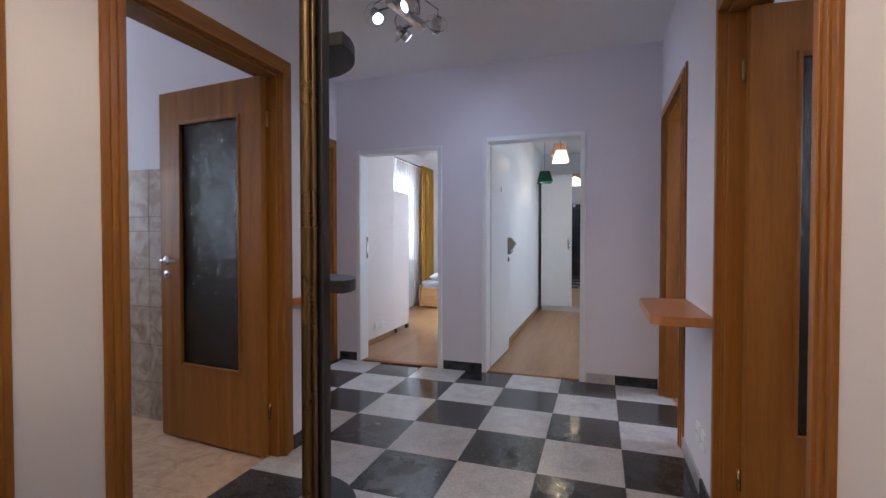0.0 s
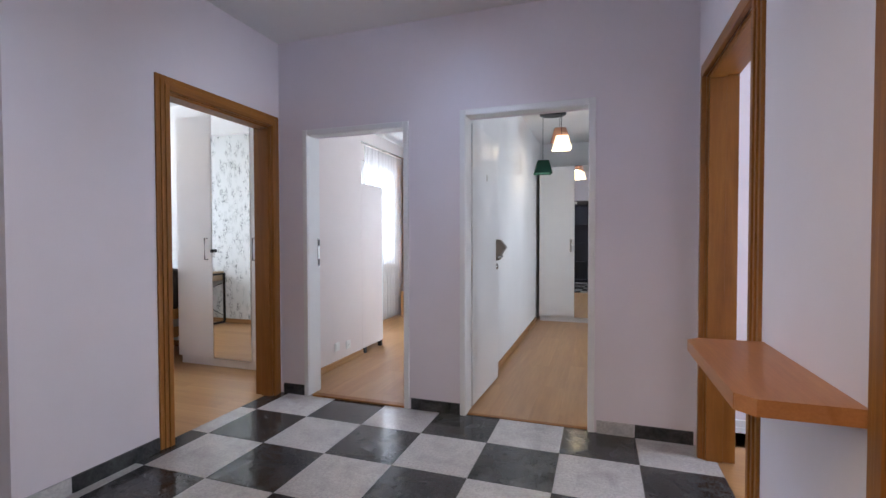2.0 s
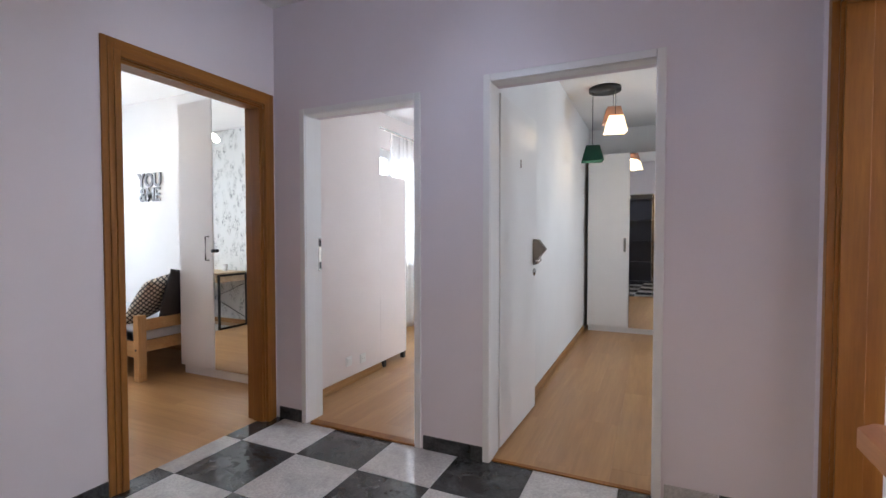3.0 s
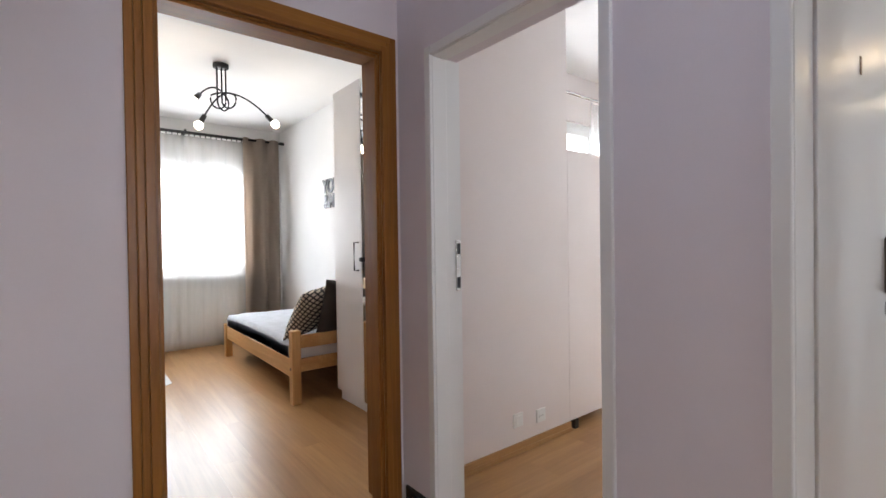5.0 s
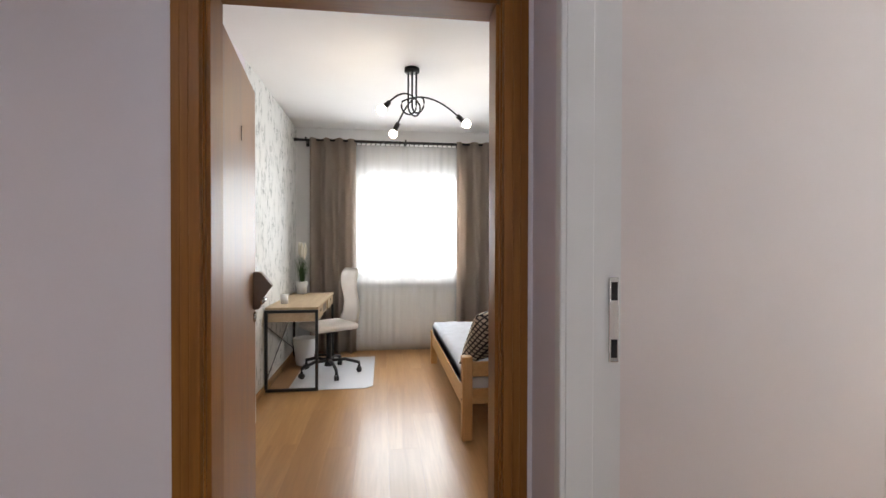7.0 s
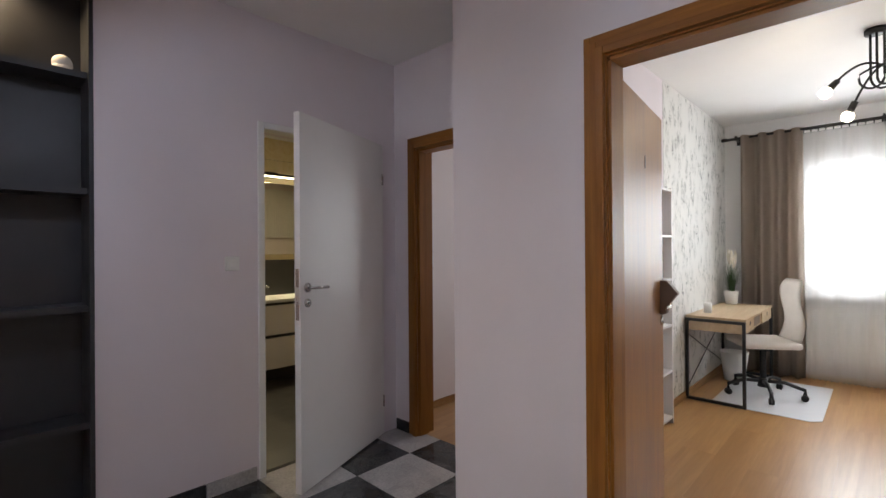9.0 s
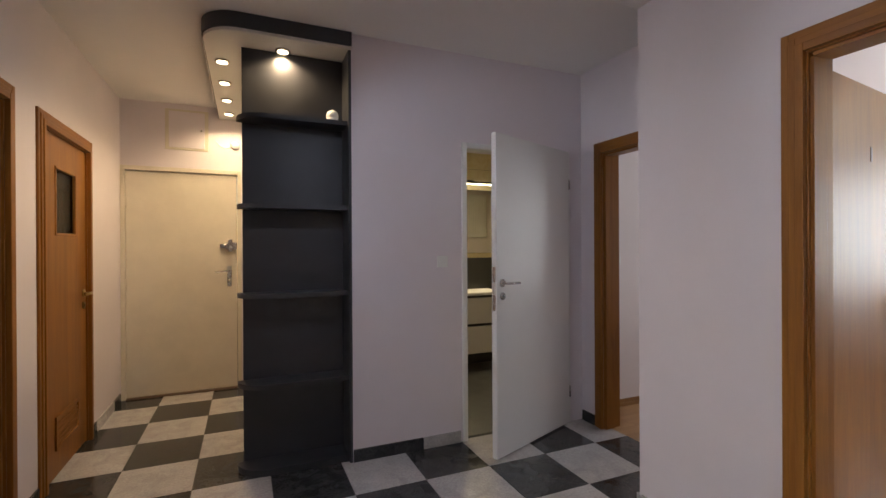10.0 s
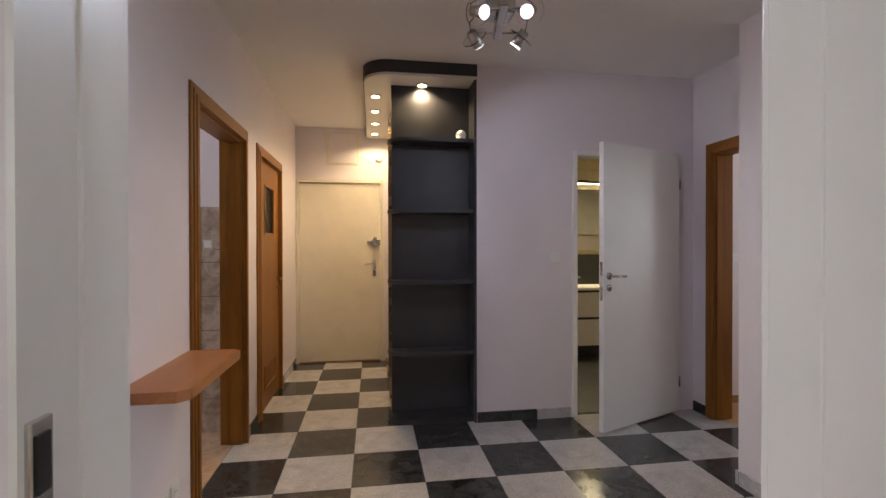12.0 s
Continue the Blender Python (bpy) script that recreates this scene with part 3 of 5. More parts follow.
part("cylinder", cylinder((-0.760, YE - 0.01, 1.06), (-0.760, YE + 0.015, 1.06), 0.016), STEEL, pl, smooth=True)
bm = bmesh.new()
box(bm, -0.830, -0.730, YE - 0.013, YE + 0.025, 1.36, 1.43, bevel=0.006)
box(bm, -0.730, -0.680, YE - 0.013, YE + 0.012, 1.375, 1.415, bevel=0.004)
box(bm, -0.790, -0.750, YE - 0.013, YE + 0.035, 1.34, 1.46, bevel=0.005)
part("rim_lock", bm, STEEL, ent, "steel surface-mounted rim lock")

hatch = thing("wall_hatch", "white painted meter hatch in the wall over the entrance", "hatch", (-0.3, YE, 2.55))
bm = bmesh.new()
box(bm, -0.585, -0.225, YE - 0.001, YE + 0.008, 2.3, 2.68, bevel=0.003)
part("frame", bm, CREAM, hatch)
part("door", boxed(-0.555, -0.255, YE + 0.007, YE + 0.014, 2.32, 2.66, bevel=0.004), WALL, hatch)
part("knob", cylinder((-0.525, YE + 0.013, 2.49), (-0.525, YE + 0.026, 2.49), 0.008), STEEL, hatch, smooth=True)
bell = thing("door_bell", "round white door chime with a short loose cable", "bell", (-0.820, YE, 2.38))
part("body", cylinder((-0.820, YE - 0.001, 2.38), (-0.820, YE + 0.03, 2.38), 0.045, 0.035, 28), PLASTIC, bell, smooth=True)
part("cable", tube([(-0.780, YE + 0.01, 2.36), (-0.730, YE + 0.02, 2.335), (-0.690, YE + 0.015, 2.36), (-0.650, YE + 0.008, 2.4)], 0.004), PLASTIC, bell)

# ---- wardrobe with mirrored sliding doors, end shelves, lit soffit ----
WX, WY = -0.86, 2.43
ward = thing("sliding_wardrobe", "built-in anthracite wardrobe with bronze-framed mirror sliding doors", "wardrobe", (-1.15, 1.6, 0))
part("body", boxed(-1.528, -0.99, YE + 0.002, WY - 0.03, 0.002, 2.6), GREY, ward)
part("end_panel", boxed(-1.528, WX - 0.03, WY - 0.028, WY, 0.002, 2.62, bevel=0.002), GREY, ward)
for y0, y1, x in ((YE + 0.004, 1.56, -0.95), (1.5, WY - 0.03, -0.915)):
    d = part("mirror_door", boxed(x - 0.012, x + 0.002, y0 + 0.03, y1 - 0.03, 0.06, 2.57), MIRROR, ward, "full-height mirror sliding door")
    bm = bmesh.new()
    for a, b in ((y0, y0 + 0.034), (y1 - 0.034, y1)):
        box(bm, x - 0.016, x + 0.012, a, b, 0.03, 2.6, bevel=0.007)
        box(bm, x + 0.004, x + 0.02, (a + b) / 2 - 0.006, (a + b) / 2 + 0.006, 0.03, 2.6, bevel=0.003)
    box(bm, x - 0.014, x + 0.01, y0 + 0.034, y1 - 0.034, 0.03, 0.07, bevel=0.004)
    box(bm, x - 0.014, x + 0.01, y0 + 0.034, y1 - 0.034, 2.56, 2.6, bevel=0.004)
    part("door_frame", bm, BRONZE, d)
part("bottom_track", boxed(-0.99, WX - 0.03, YE + 0.004, WY - 0.03, 0.002, 0.028), BRONZE, ward)


def rounded(x0, x1, y0, y1, r):
    """Plan outline with its front free corner (x1, y1) rounded."""
    pts = [(x0, y0), (x1, y0)]
    for i in range(13):
        a = radians(i * 7.5)
        pts.append((x1 - r + r * math.cos(a), y1 - r + r * math.sin(a)))
    return pts + [(x0, y1)]


shelf = thing("corner_shelves", "anthracite open end shelves with one rounded front corner", "shelf", (-1.15, 2.5, 0))
part("side_panel", boxed(-1.528, -1.51, WY + 0.002, YB + 0.012, 0.002, 2.62, bevel=0.002), GREY, shelf)
for z in (0.03, 0.535, 1.08, 1.625, 2.165):
    bm = prism(rounded(-1.508, WX + 0.002, WY + 0.001, YB - 0.02, 0.17), z - 0.016 if z > 0.1 else 0.002, z + 0.012)
    part("shelf_board", bm, GREY, shelf)
soff = thing("wardrobe_soffit", "anthracite-edged light soffit with a rounded end, recessed spots", "soffit", (-1.0, 2.0, 2.62))
part("board", prism(rounded(-1.526, -0.68, YE + 0.002, YB + 0.02, 0.2), 2.622, 2.64), SOFFIT, soff, "pale underside board")
out = rounded(-1.529, -0.672, YE + 0.001, YB + 0.03, 0.2)
part("fascia", prism(out, 2.64, H - 0.002), GREY, soff)
SPOTS = [(-0.77, 0.85), (-0.77, 1.28), (-0.77, 1.72), (-0.77, 2.15), (-1.13, 2.47)]
for x, y in SPOTS:
    ring = bmesh.new()
    cyl(ring, (x, y, 2.612), (x, y, 2.624), 0.045, seg=28)
    d = solid("downlight", ring, STEEL, "small round recessed downlight, lit warm", "lamp", (x, y, 2.62), smooth=True, group="soffit downlights")
    part("lens", cylinder((x, y, 2.608), (x, y, 2.6135), 0.034, seg=24), LIT_WARM, d, "glowing lens")
    spot("downlight_beam", (x, y, 2.6), (x, y, 0), 58 if y > 2.3 else 35, WARM, 155, 0.03)

# ---- hall things ----
ws = thing("wall_shelf", "small beech-veneered wall shelf with clipped corners", "shelf", (0.03, 4.0, 0.83))
out = [(XR - 0.001, 3.7), (-0.075, 3.7), (-0.11, 3.735), (-0.11, 4.33), (-0.075, 4.365), (XR - 0.001, 4.365)]
part("board", prism(out, 0.815, 0.855), BEECH, ws)
part("edge_band", boxed(-0.1125, -0.1095, 3.737, 4.328, 0.816, 0.854), BEECH, ws)
for y in (3.85, 4.2):
    part("hidden_bracket", boxed(0.1, XR - 0.001, y - 0.03, y + 0.03, 0.8, 0.8155), STEEL, ws)


def socket_plate(name, label, axis, c, flip, u, z, holes=True, cat="socket"):
    m = at_wall(axis, c, flip)
    t = thing(name, label, cat, tuple(m @ Vector((u, 0, z))))
    part("plate", boxed(u - 0.04, u + 0.04, -0.001, 0.009, z - 0.04, z + 0.04, bevel=0.004, m=m), PLASTIC, t)
    if holes:
        part("well", cylinder(m @ Vector((u, 0.008, z)), m @ Vector((u, 0.0115, z)), 0.021, seg=24), PLASTIC, t)
        for du in (-0.009, 0.009):
            part("pin_hole", cylinder(m @ Vector((u + du, 0.011, z)), m @ Vector((u + du, 0.0125, z)), 0.0028, seg=10), BLACK, t)
    else:
        part("rocker", boxed(u - 0.027, u + 0.027, 0.008, 0.014, z - 0.027, z + 0.027, bevel=0.003, m=m), PLASTIC, t)
    return t


socket_plate("wall_socket", "white wall socket low on the wall", "y", -2.76, 1, 6.47, 0.17)
socket_plate("wall_socket", "white wall socket low on the wall", "y", -2.76, 1, 6.27, 0.19, False)
socket_plate("wall_socket", "white wall socket under the wall shelf", "y", XR, -1, 3.88, 0.27)
socket_plate("wall_socket", "white wall socket under the wall shelf", "y", XR, -1, 3.99, 0.27)
socket_plate("light_switch", "white rocker light switch beside the bathroom door", "x", YB, 1, -2.155, 1.27, False, "switch")
socket_plate("light_switch", "white rocker light switch in the end room", "x", YB - 0.1, 1, -3.82, 1.25, False, "switch")
socket_plate("light_switch", "white rocker light switch on a tiled wall", "x", 2.5, 1, 0.44, 1.37, False, "switch")
socket_plate("light_switch", "white rocker light switch on a white wall", "x", 5.8, -1, 0.52, 1.32, False, "switch")

cam_ball = thing("security_sensor", "small white rounded sensor standing on the top shelf", "sensor", (-1.43, 2.52, 2.177))
bm = bmesh.new()
bmesh.ops.create_uvsphere(bm, u_segments=20, v_segments=12, radius=0.04, matrix=Matrix.Translation((-1.43, 2.52, 2.222)))
part("dome", bm, PLASTIC, cam_ball, smooth=True)
part("foot", cylinder((-1.43, 2.52, 2.1775), (-1.43, 2.52, 2.215), 0.04, 0.037, 24), PLASTIC, cam_ball, smooth=True)

# ceiling spot lamp of the hall
LX, LY = -1.35, 3.92
lamp = thing("ceiling_spot_lamp", "chromed four-spot ceiling lamp with glass discs, lit", "lamp", (LX, LY, 2.6))
part("canopy", boxed(LX - 0.06, LX + 0.06, LY - 0.06, LY + 0.06, 2.45, 2.599, bevel=0.006), STEEL, lamp)
bar = Matrix.Translation((LX, LY, 2.43)) @ Matrix.Rotation(radians(80), 4, "Z")
part("main_bar", boxed(-0.17, 0.17, -0.02, 0.022, -0.012, 0.03, bevel=0.004, m=bar), STEEL, lamp)
SPOT_DIRS = [(-0.55, -0.5, -0.5), (0.5, -0.45, -0.75), (-0.45, 0.7, -0.4), (0.5, 0.65, -0.45)]
k = 0
for u in (-0.12, 0.12):
    part("cross_bar", cylinder(bar @ Vector((u, -0.13, 0.0)), bar @ Vector((u, 0.13, 0.0)), 0.006), STEEL, lamp, smooth=True)
    for v in (-0.125, 0.125):
        p = bar @ Vector((u, v, -0.01))
        d = Vector(SPOT_DIRS[k]).normalized()
        k += 1
        h = part("spot_head", cylinder(p - d * 0.02, p + d * 0.06, 0.024, 0.033, 20), STEEL, lamp, smooth=True)
        part("lens", cylinder(p + d * 0.06, p + d * 0.064, 0.029, seg=20), LIT_COOL, h, "glowing lens")
        g = part("glass_disc", cylinder(p + d * 0.012, p + d * 0.017, 0.065, seg=28), GLASS, h, "clear glass disc")
        g.visible_shadow = False
        q = p - d * 0.02
        part("cable", tube([q, q - d * 0.02 + Vector((0, 0, 0.03)), (q + Vector((LX, LY, 2.57))) / 2 + Vector((0, 0, 0.035)), (LX, LY, 2.56)], 0.0025, 6), BLACK, h)
        spot("spot_beam", p + d * 0.07, p + d * 2, 23, COOL, 110, 0.03)

# ---- bedroom ----


def cloth(name_pts, z0, z1, thick, top_gather=1.0, rows=10, wave=0.0, bm=None):
    """A hanging cloth over a plan line of points, with a little thickness; folds spread towards the hem."""
    bm = bm or bmesh.new()
    grid = []
    n = len(name_pts)
    for r in range(rows + 1):
        f = r / rows
        z = z1 + (z0 - z1) * f
        row = []
        for i, (x, y, nx, ny, amp) in enumerate(name_pts):
            k = amp * (top_gather + (1 - top_gather) * f) + wave * math.sin(f * 3 + i * 0.9)
            row.append(bm.verts.new((x + nx * k, y + ny * k, z + (0.006 * math.sin(i * 1.7) if r == rows else 0))))
        grid.append(row)
    for a, b in zip(grid, grid[1:]):
        for i in range(n - 1):
            bm.faces.new((a[i], a[i + 1], b[i + 1], b[i]))
    if thick:
        bmesh.ops.solidify(bm, geom=bm.faces[:], thickness=thick)
    return bm


def folds(axis, c, u0, u1, pitch, amp, seed, step=0.012):
    """Plan line of a pleated cloth along one axis."""
    rnd = random.Random(seed)
    n = max(8, int(abs(u1 - u0) / step))
    ph, pts, jit = 0.0, [], 1.0
    for i in range(n + 1):
        u = u0 + (u1 - u0) * i / n
        if i % 9 == 0:
            jit = rnd.uniform(0.7, 1.35)
        ph += abs(u1 - u0) / n / pitch * math.tau * jit
        a = amp * math.sin(ph) + 0.3 * amp * math.sin(ph * 0.37 + seed)
        pts.append((c, u, 1, 0, a) if axis == "y" else (u, c, 0, 1, a))
    return pts


def window(name, axis, c, flip, u0, u1, z0, z1, label, split=0.5):
    """White plastic window: outer frame, two sashes with panes, sill board inside."""
    m = at_wall(axis, c, flip)
    t = thing(name, label, "window", tuple(m @ Vector(((u0 + u1) / 2, 0, z0))), kind="structure")
    bm = bmesh.new()
    for a in ((u0, u0 + 0.06, z0, z1), (u1 - 0.06, u1, z0, z1), (u0 + 0.06, u1 - 0.06, z0, z0 + 0.06), (u0 + 0.06, u1 - 0.06, z1 - 0.06, z1)):
        box(bm, a[0], a[1], -0.1, -0.03, a[2], a[3], m=m)
    part("window_frame", bm, WHITE, t)
    mid = u0 + (u1 - u0) * split
    for a0, a1 in ((u0 + 0.05, mid), (mid, u1 - 0.05)):
        bm = bmesh.new()
        w = 0.06
        for a in ((a0, a0 + w, z0 + 0.05, z1 - 0.05), (a1 - w, a1, z0 + 0.05, z1 - 0.05), (a0 + w, a1 - w, z0 + 0.05, z0 + 0.05 + w), (a0 + w, a1 - w, z1 - 0.05 - w, z1 - 0.05)):
            box(bm, a[0], a[1], -0.08, -0.015, a[2], a[3], bevel=0.005, m=m)
        s = part("sash", bm, WHITE, t)
        g = part("pane", boxed(a0 + w - 0.005, a1 - w + 0.005, -0.055, -0.047, z0 + 0.1, z1 - 0.1, m=m), GLASS, s)
        g.visible_shadow = False
    part("window_sill", boxed(u0 - 0.05, u1 + 0.05, -0.03, 0.07, z0 - 0.035, z0 - 0.002, bevel=0.005, m=m), WHITE, t)
    return t


def radiator(axis, c, flip, u0, u1, z0, z1, ribs=True):
    m = at_wall(axis, c, flip)
    t = thing("radiator", "white enamelled panel radiator fixed to the wall", "radiator", tuple(m @ Vector(((u0 + u1) / 2, 0, z0))))
    part("panel", boxed(u0, u1, 0.05, 0.062, z0, z1, bevel=0.004, m=m), RADI, t)
    part("back_panel", boxed(u0, u1, 0.02, 0.03, z0, z1, bevel=0.003, m=m), RADI, t)
    bm = bmesh.new()
    n = max(6, int((u1 - u0) / 0.035))
    for i in range(n):
        a = u0 + 0.02 + (u1 - u0 - 0.04) * i / (n - 1)
        box(bm, a - 0.009, a + 0.009, 0.058, 0.068, z0 + 0.03, z1 - 0.03, bevel=0.003, m=m)
    if ribs:
        part("ribs", bm, RADI, t)
    else:
        bm.free()
    part("top_grille", boxed(u0 - 0.004, u1 + 0.004, 0.015, 0.066, z1 - 0.012, z1 + 0.006, bevel=0.003, m=m), RADI, t)
    for u in (u0 + 0.12, u1 - 0.12):
        part("bracket", boxed(u - 0.015, u + 0.015, -0.002, 0.022, z0 + 0.05, z1 - 0.05, m=m), RADI, t)
    part("valve_pipe", tube([m @ Vector((u1 - 0.02, 0.04, z0)), m @ Vector((u1 + 0.03, 0.04, z0 - 0.03)), m @ Vector((u1 + 0.03, 0.04, z0 - 0.06)), m @ Vector((u1 + 0.03, -0.002, z0 - 0.06))], 0.008), RADI, t)
    return t


window("window_1", "y", -7.1, 1, 4.66, 6.06, 0.86, 2.22, "white two-sash window, out of view, added to light the room bright with overcast daylight")
radiator("y", -7.1, 1, 4.72, 5.98, 0.17, 0.72, False)
solid("wallpaper", boxed(-7.098, -5.05, 4.001, 4.0035, 0.06, 2.705), WALLPAPER, "white wallpaper with a grey twig pattern", "wallpaper", kind="structure")

rod = thing("curtain_rod", "black double curtain rod over the bedroom window", "curtain rod", (-7.0, 5.3, 2.52))
part("pole", cylinder((-6.95, 4.04, 2.53), (-6.95, 6.42, 2.53), 0.013), BLACK, rod, smooth=True)
part("back_pole", cylinder((-7.005, 4.04, 2.53), (-7.005, 6.42, 2.53), 0.007), BLACK, rod, smooth=True)
for y in (4.14, 5.31, 6.3):
    bm = boxed(-7.1, -6.94, y - 0.008, y + 0.008, 2.515, 2.53)
    box(bm, -7.102, -7.094, y - 0.018, y + 0.018, 2.48, 2.57)
    box(bm, -6.965, -6.935, y - 0.01, y + 0.01, 2.512, 2.56)
    part("bracket", bm, BLACK, rod)
for y in (4.03, 6.42):
    part("finial", cylinder((-6.95, y - 0.025, 2.53), (-6.95, y + 0.025, 2.53), 0.02), BLACK, rod, smooth=True)
for i in range(22):
    y = 4.72 + i * 0.058
    part("ring", cylinder((-7.005, y, 2.495), (-7.005, y, 2.524), 0.005, seg=8), BLACK, rod)
for seed, (u0, u1) in enumerate(((4.19, 4.72), (5.93, 6.38))):
    bm = cloth(folds("y", -6.93, u0, u1, 0.15, 0.06, seed + 3), 0.02, 2.55, 0.003, 0.7, 10, 0.006)
    solid("curtain", bm, CLOTH, "taupe floor-length curtain drawn to the side", "curtain", (-6.95, (u0 + u1) / 2, 0.02), smooth=True, group="bedroom curtains")
bm = cloth(folds("y", -7.005, 4.62, 6.1, 0.13, 0.006, 9), 0.015, 2.5, 0, 0.6, 8, 0.004)
solid("sheer_curtain", bm, SHEER, "white sheer voile curtain across the window", "curtain", (-7.03, 5.3, 0.015), smooth=True)

# bed
BX0, BX1, BY0, BY1 = -6.42, -4.36, 5.56, 6.42
bed = thing("pine_bed", "single bed of varnished pine with a low footboard", "bed", (-5.4, 6.0, 0))
for x, h in ((BX1 - 0.07, 0.56), (BX0, 0.36)):
    for y in (BY0, BY1 - 0.07):
        p = part("post", boxed(x, x + 0.07, y, y + 0.07, 0.001, h, bevel=0.006), PINE_Z, bed)
for y in (BY0 + 0.014, BY1 - 0.045):
    part("side_rail", boxed(BX0 + 0.07, BX1 - 0.07, y, y + 0.03, 0.2, 0.34, bevel=0.004), PINE, bed)
for z in (0.24, 0.42):
    part("foot_rail", boxed(BX1 - 0.05, BX1 - 0.022, BY0 + 0.07, BY1 - 0.07, z, z + 0.1, bevel=0.004), PINE, bed)
part("head_rail", boxed(BX0 + 0.02, BX0 + 0.05, BY0 + 0.07, BY1 - 0.07, 0.2, 0.33, bevel=0.004), PINE, bed)
for i in range(10):
    x = BX0 + 0.12 + i * 0.195
    part("slat", boxed(x, x + 0.07, BY0 + 0.045, BY1 - 0.046, 0.252, 0.27), PINE, bed)
for y in (BY0 - 0.001,):
    part("bolt", cylinder((BX1 - 0.035, y + 0.002, 0.27), (BX1 - 0.035, y - 0.003, 0.27), 0.009), BLACK, bed)
solid("mattress", boxed(BX0 + 0.06, BX1 - 0.06, BY0 + 0.05, BY1 - 0.05, 0.271, 0.43, bevel=0.03), plain("mattress_ticking", (0.72, 0.71, 0.7), 0.9), "white mattress on the slats", "mattress", (-5.4, 6.0, 0.271), smooth=False)
bm = bmesh.new()
bmesh.ops.create_grid(bm, x_segments=70, y_segments=40, size=0.5)
for v in bm.verts:
    u, w = v.co.x * 2, v.co.y * 2
    drop = max(0, abs(w) - 0.86) / 0.14
    v.co.x = (BX0 + BX1) / 2 + u * 0.96
    v.co.y = (BY0 + BY1) / 2 + math.copysign(min(abs(w), 0.9) / 0.9 * 0.412, w)
    z = 0.475 + 0.012 * noise.noise((v.co.x * 4, v.co.y * 4, 1)) + 0.006 * noise.noise((v.co.x * 14, v.co.y * 12, 3))
    v.co.z = z - 0.02 * abs(u) ** 8 - drop * 0.128
bmesh.ops.solidify(bm, geom=bm.faces[:], thickness=0.006)
solid("bedspread", bm, GREYFAB, "pale grey-blue quilted bedspread over the bed", "bedspread", (-5.4, 6.0, 0.44), smooth=True)


def cushion(name, label, at, rot, w, h, d, material):
    bm = bmesh.new()
    m = Matrix.Translation(at) @ rot
    top, bot = {}, {}
    n = 14
    for i in range(n + 1):
        for j in range(n + 1):
            u, v = i / n * 2 - 1, j / n * 2 - 1
            puff = (max(0, 1 - u ** 4) * max(0, 1 - v ** 4)) ** 0.6 * d / 2 + 0.004
            sq = 1 - 0.07 * (1 - abs(v) ** 2) * abs(u) ** 3
            sq2 = 1 - 0.07 * (1 - abs(u) ** 2) * abs(v) ** 3
            for s, dd in ((1, top), (-1, bot)):
                dd[i, j] = bm.verts.new(m @ Vector((u * w / 2 * sq, v * h / 2 * sq2, s * puff)))
    for i in range(n):
        for j in range(n):
            bm.faces.new((top[i, j], top[i + 1, j], top[i + 1, j + 1], top[i, j + 1]))
            bm.faces.new((bot[i, j], bot[i, j + 1], bot[i + 1, j + 1], bot[i + 1, j]))
    rim = [(i, 0) for i in range(n)] + [(n, j) for j in range(n)] + [(i, n) for i in range(n, 0, -1)] + [(0, j) for j in range(n, 0, -1)]
    for a, b in zip(rim, rim[1:] + rim[:1]):
        bm.faces.new((top[a], bot[a], bot[b], top[b]))
    return solid(name, bm, material, label, "cushion", at, smooth=True)


def knit_mat():
    """Off-white cloth with a printed dark lattice."""
    m, nt, b = start("lattice_print_cloth")
    v = coords(nt, False, (1, 1, 1))
    f = []
    for ax, sc in (((1, 0, 1), 150), ((1, 0, -1), 150)):
        d = nt.nodes.new("ShaderNodeVectorMath")
        d.operation = "DOT_PRODUCT"
        d.inputs[1].default_value = (ax[0] * 0.6, 0.8, ax[2])
        nt.links.new(v, d.inputs[0])
        q = nt.nodes.new("ShaderNodeMath")
        q.operation = "MULTIPLY"
        q.inputs[1].default_value = sc
        nt.links.new(d.outputs["Value"], q.inputs[0])
        s = nt.nodes.new("ShaderNodeMath")
        s.operation = "SINE"
        nt.links.new(q.outputs[0], s.inputs[0])
        f.append(ramp(nt, s.outputs[0], 0.35, 0.6))
    mx = nt.nodes.new("ShaderNodeMath")
    mx.operation = "MAXIMUM"
    nt.links.new(f[0], mx.inputs[0])
    nt.links.new(f[1], mx.inputs[1])
    nt.links.new(mix(nt, mx.outputs[0], (0.6, 0.53, 0.42), (0.05, 0.045, 0.045)), b.inputs["Base Color"])
    b.inputs["Roughness"].default_value = 0.95
    return m


KNIT = knit_mat()
cushion("dark_cushion", "charcoal cushion leaning at the foot of the bed", (-4.42, 6.02, 0.7), Matrix.Rotation(radians(12), 4, "Z") @ Matrix.Rotation(radians(-76), 4, "Y") @ Matrix.Rotation(radians(4), 4, "Z"), 0.46, 0.46, 0.13, DARKFAB)
cushion("patterned_cushion", "cream cushion with a dark lattice print, leaning on another", (-4.57, 5.82, 0.672), Matrix.Rotation(radians(30), 4, "Z") @ Matrix.Rotation(radians(-56), 4, "Y") @ Matrix.Rotation(radians(-8), 4, "Z"), 0.46, 0.46, 0.15, KNIT)


def pull(t, x, y, z, h=0.17):
    part("handle", tube([(x, y, z - h / 2), (x, y - 0.035, z - h / 2), (x, y - 0.035, z + h / 2), (x, y, z + h / 2)], 0.006, 8), BLACK, t, "black bow handle")


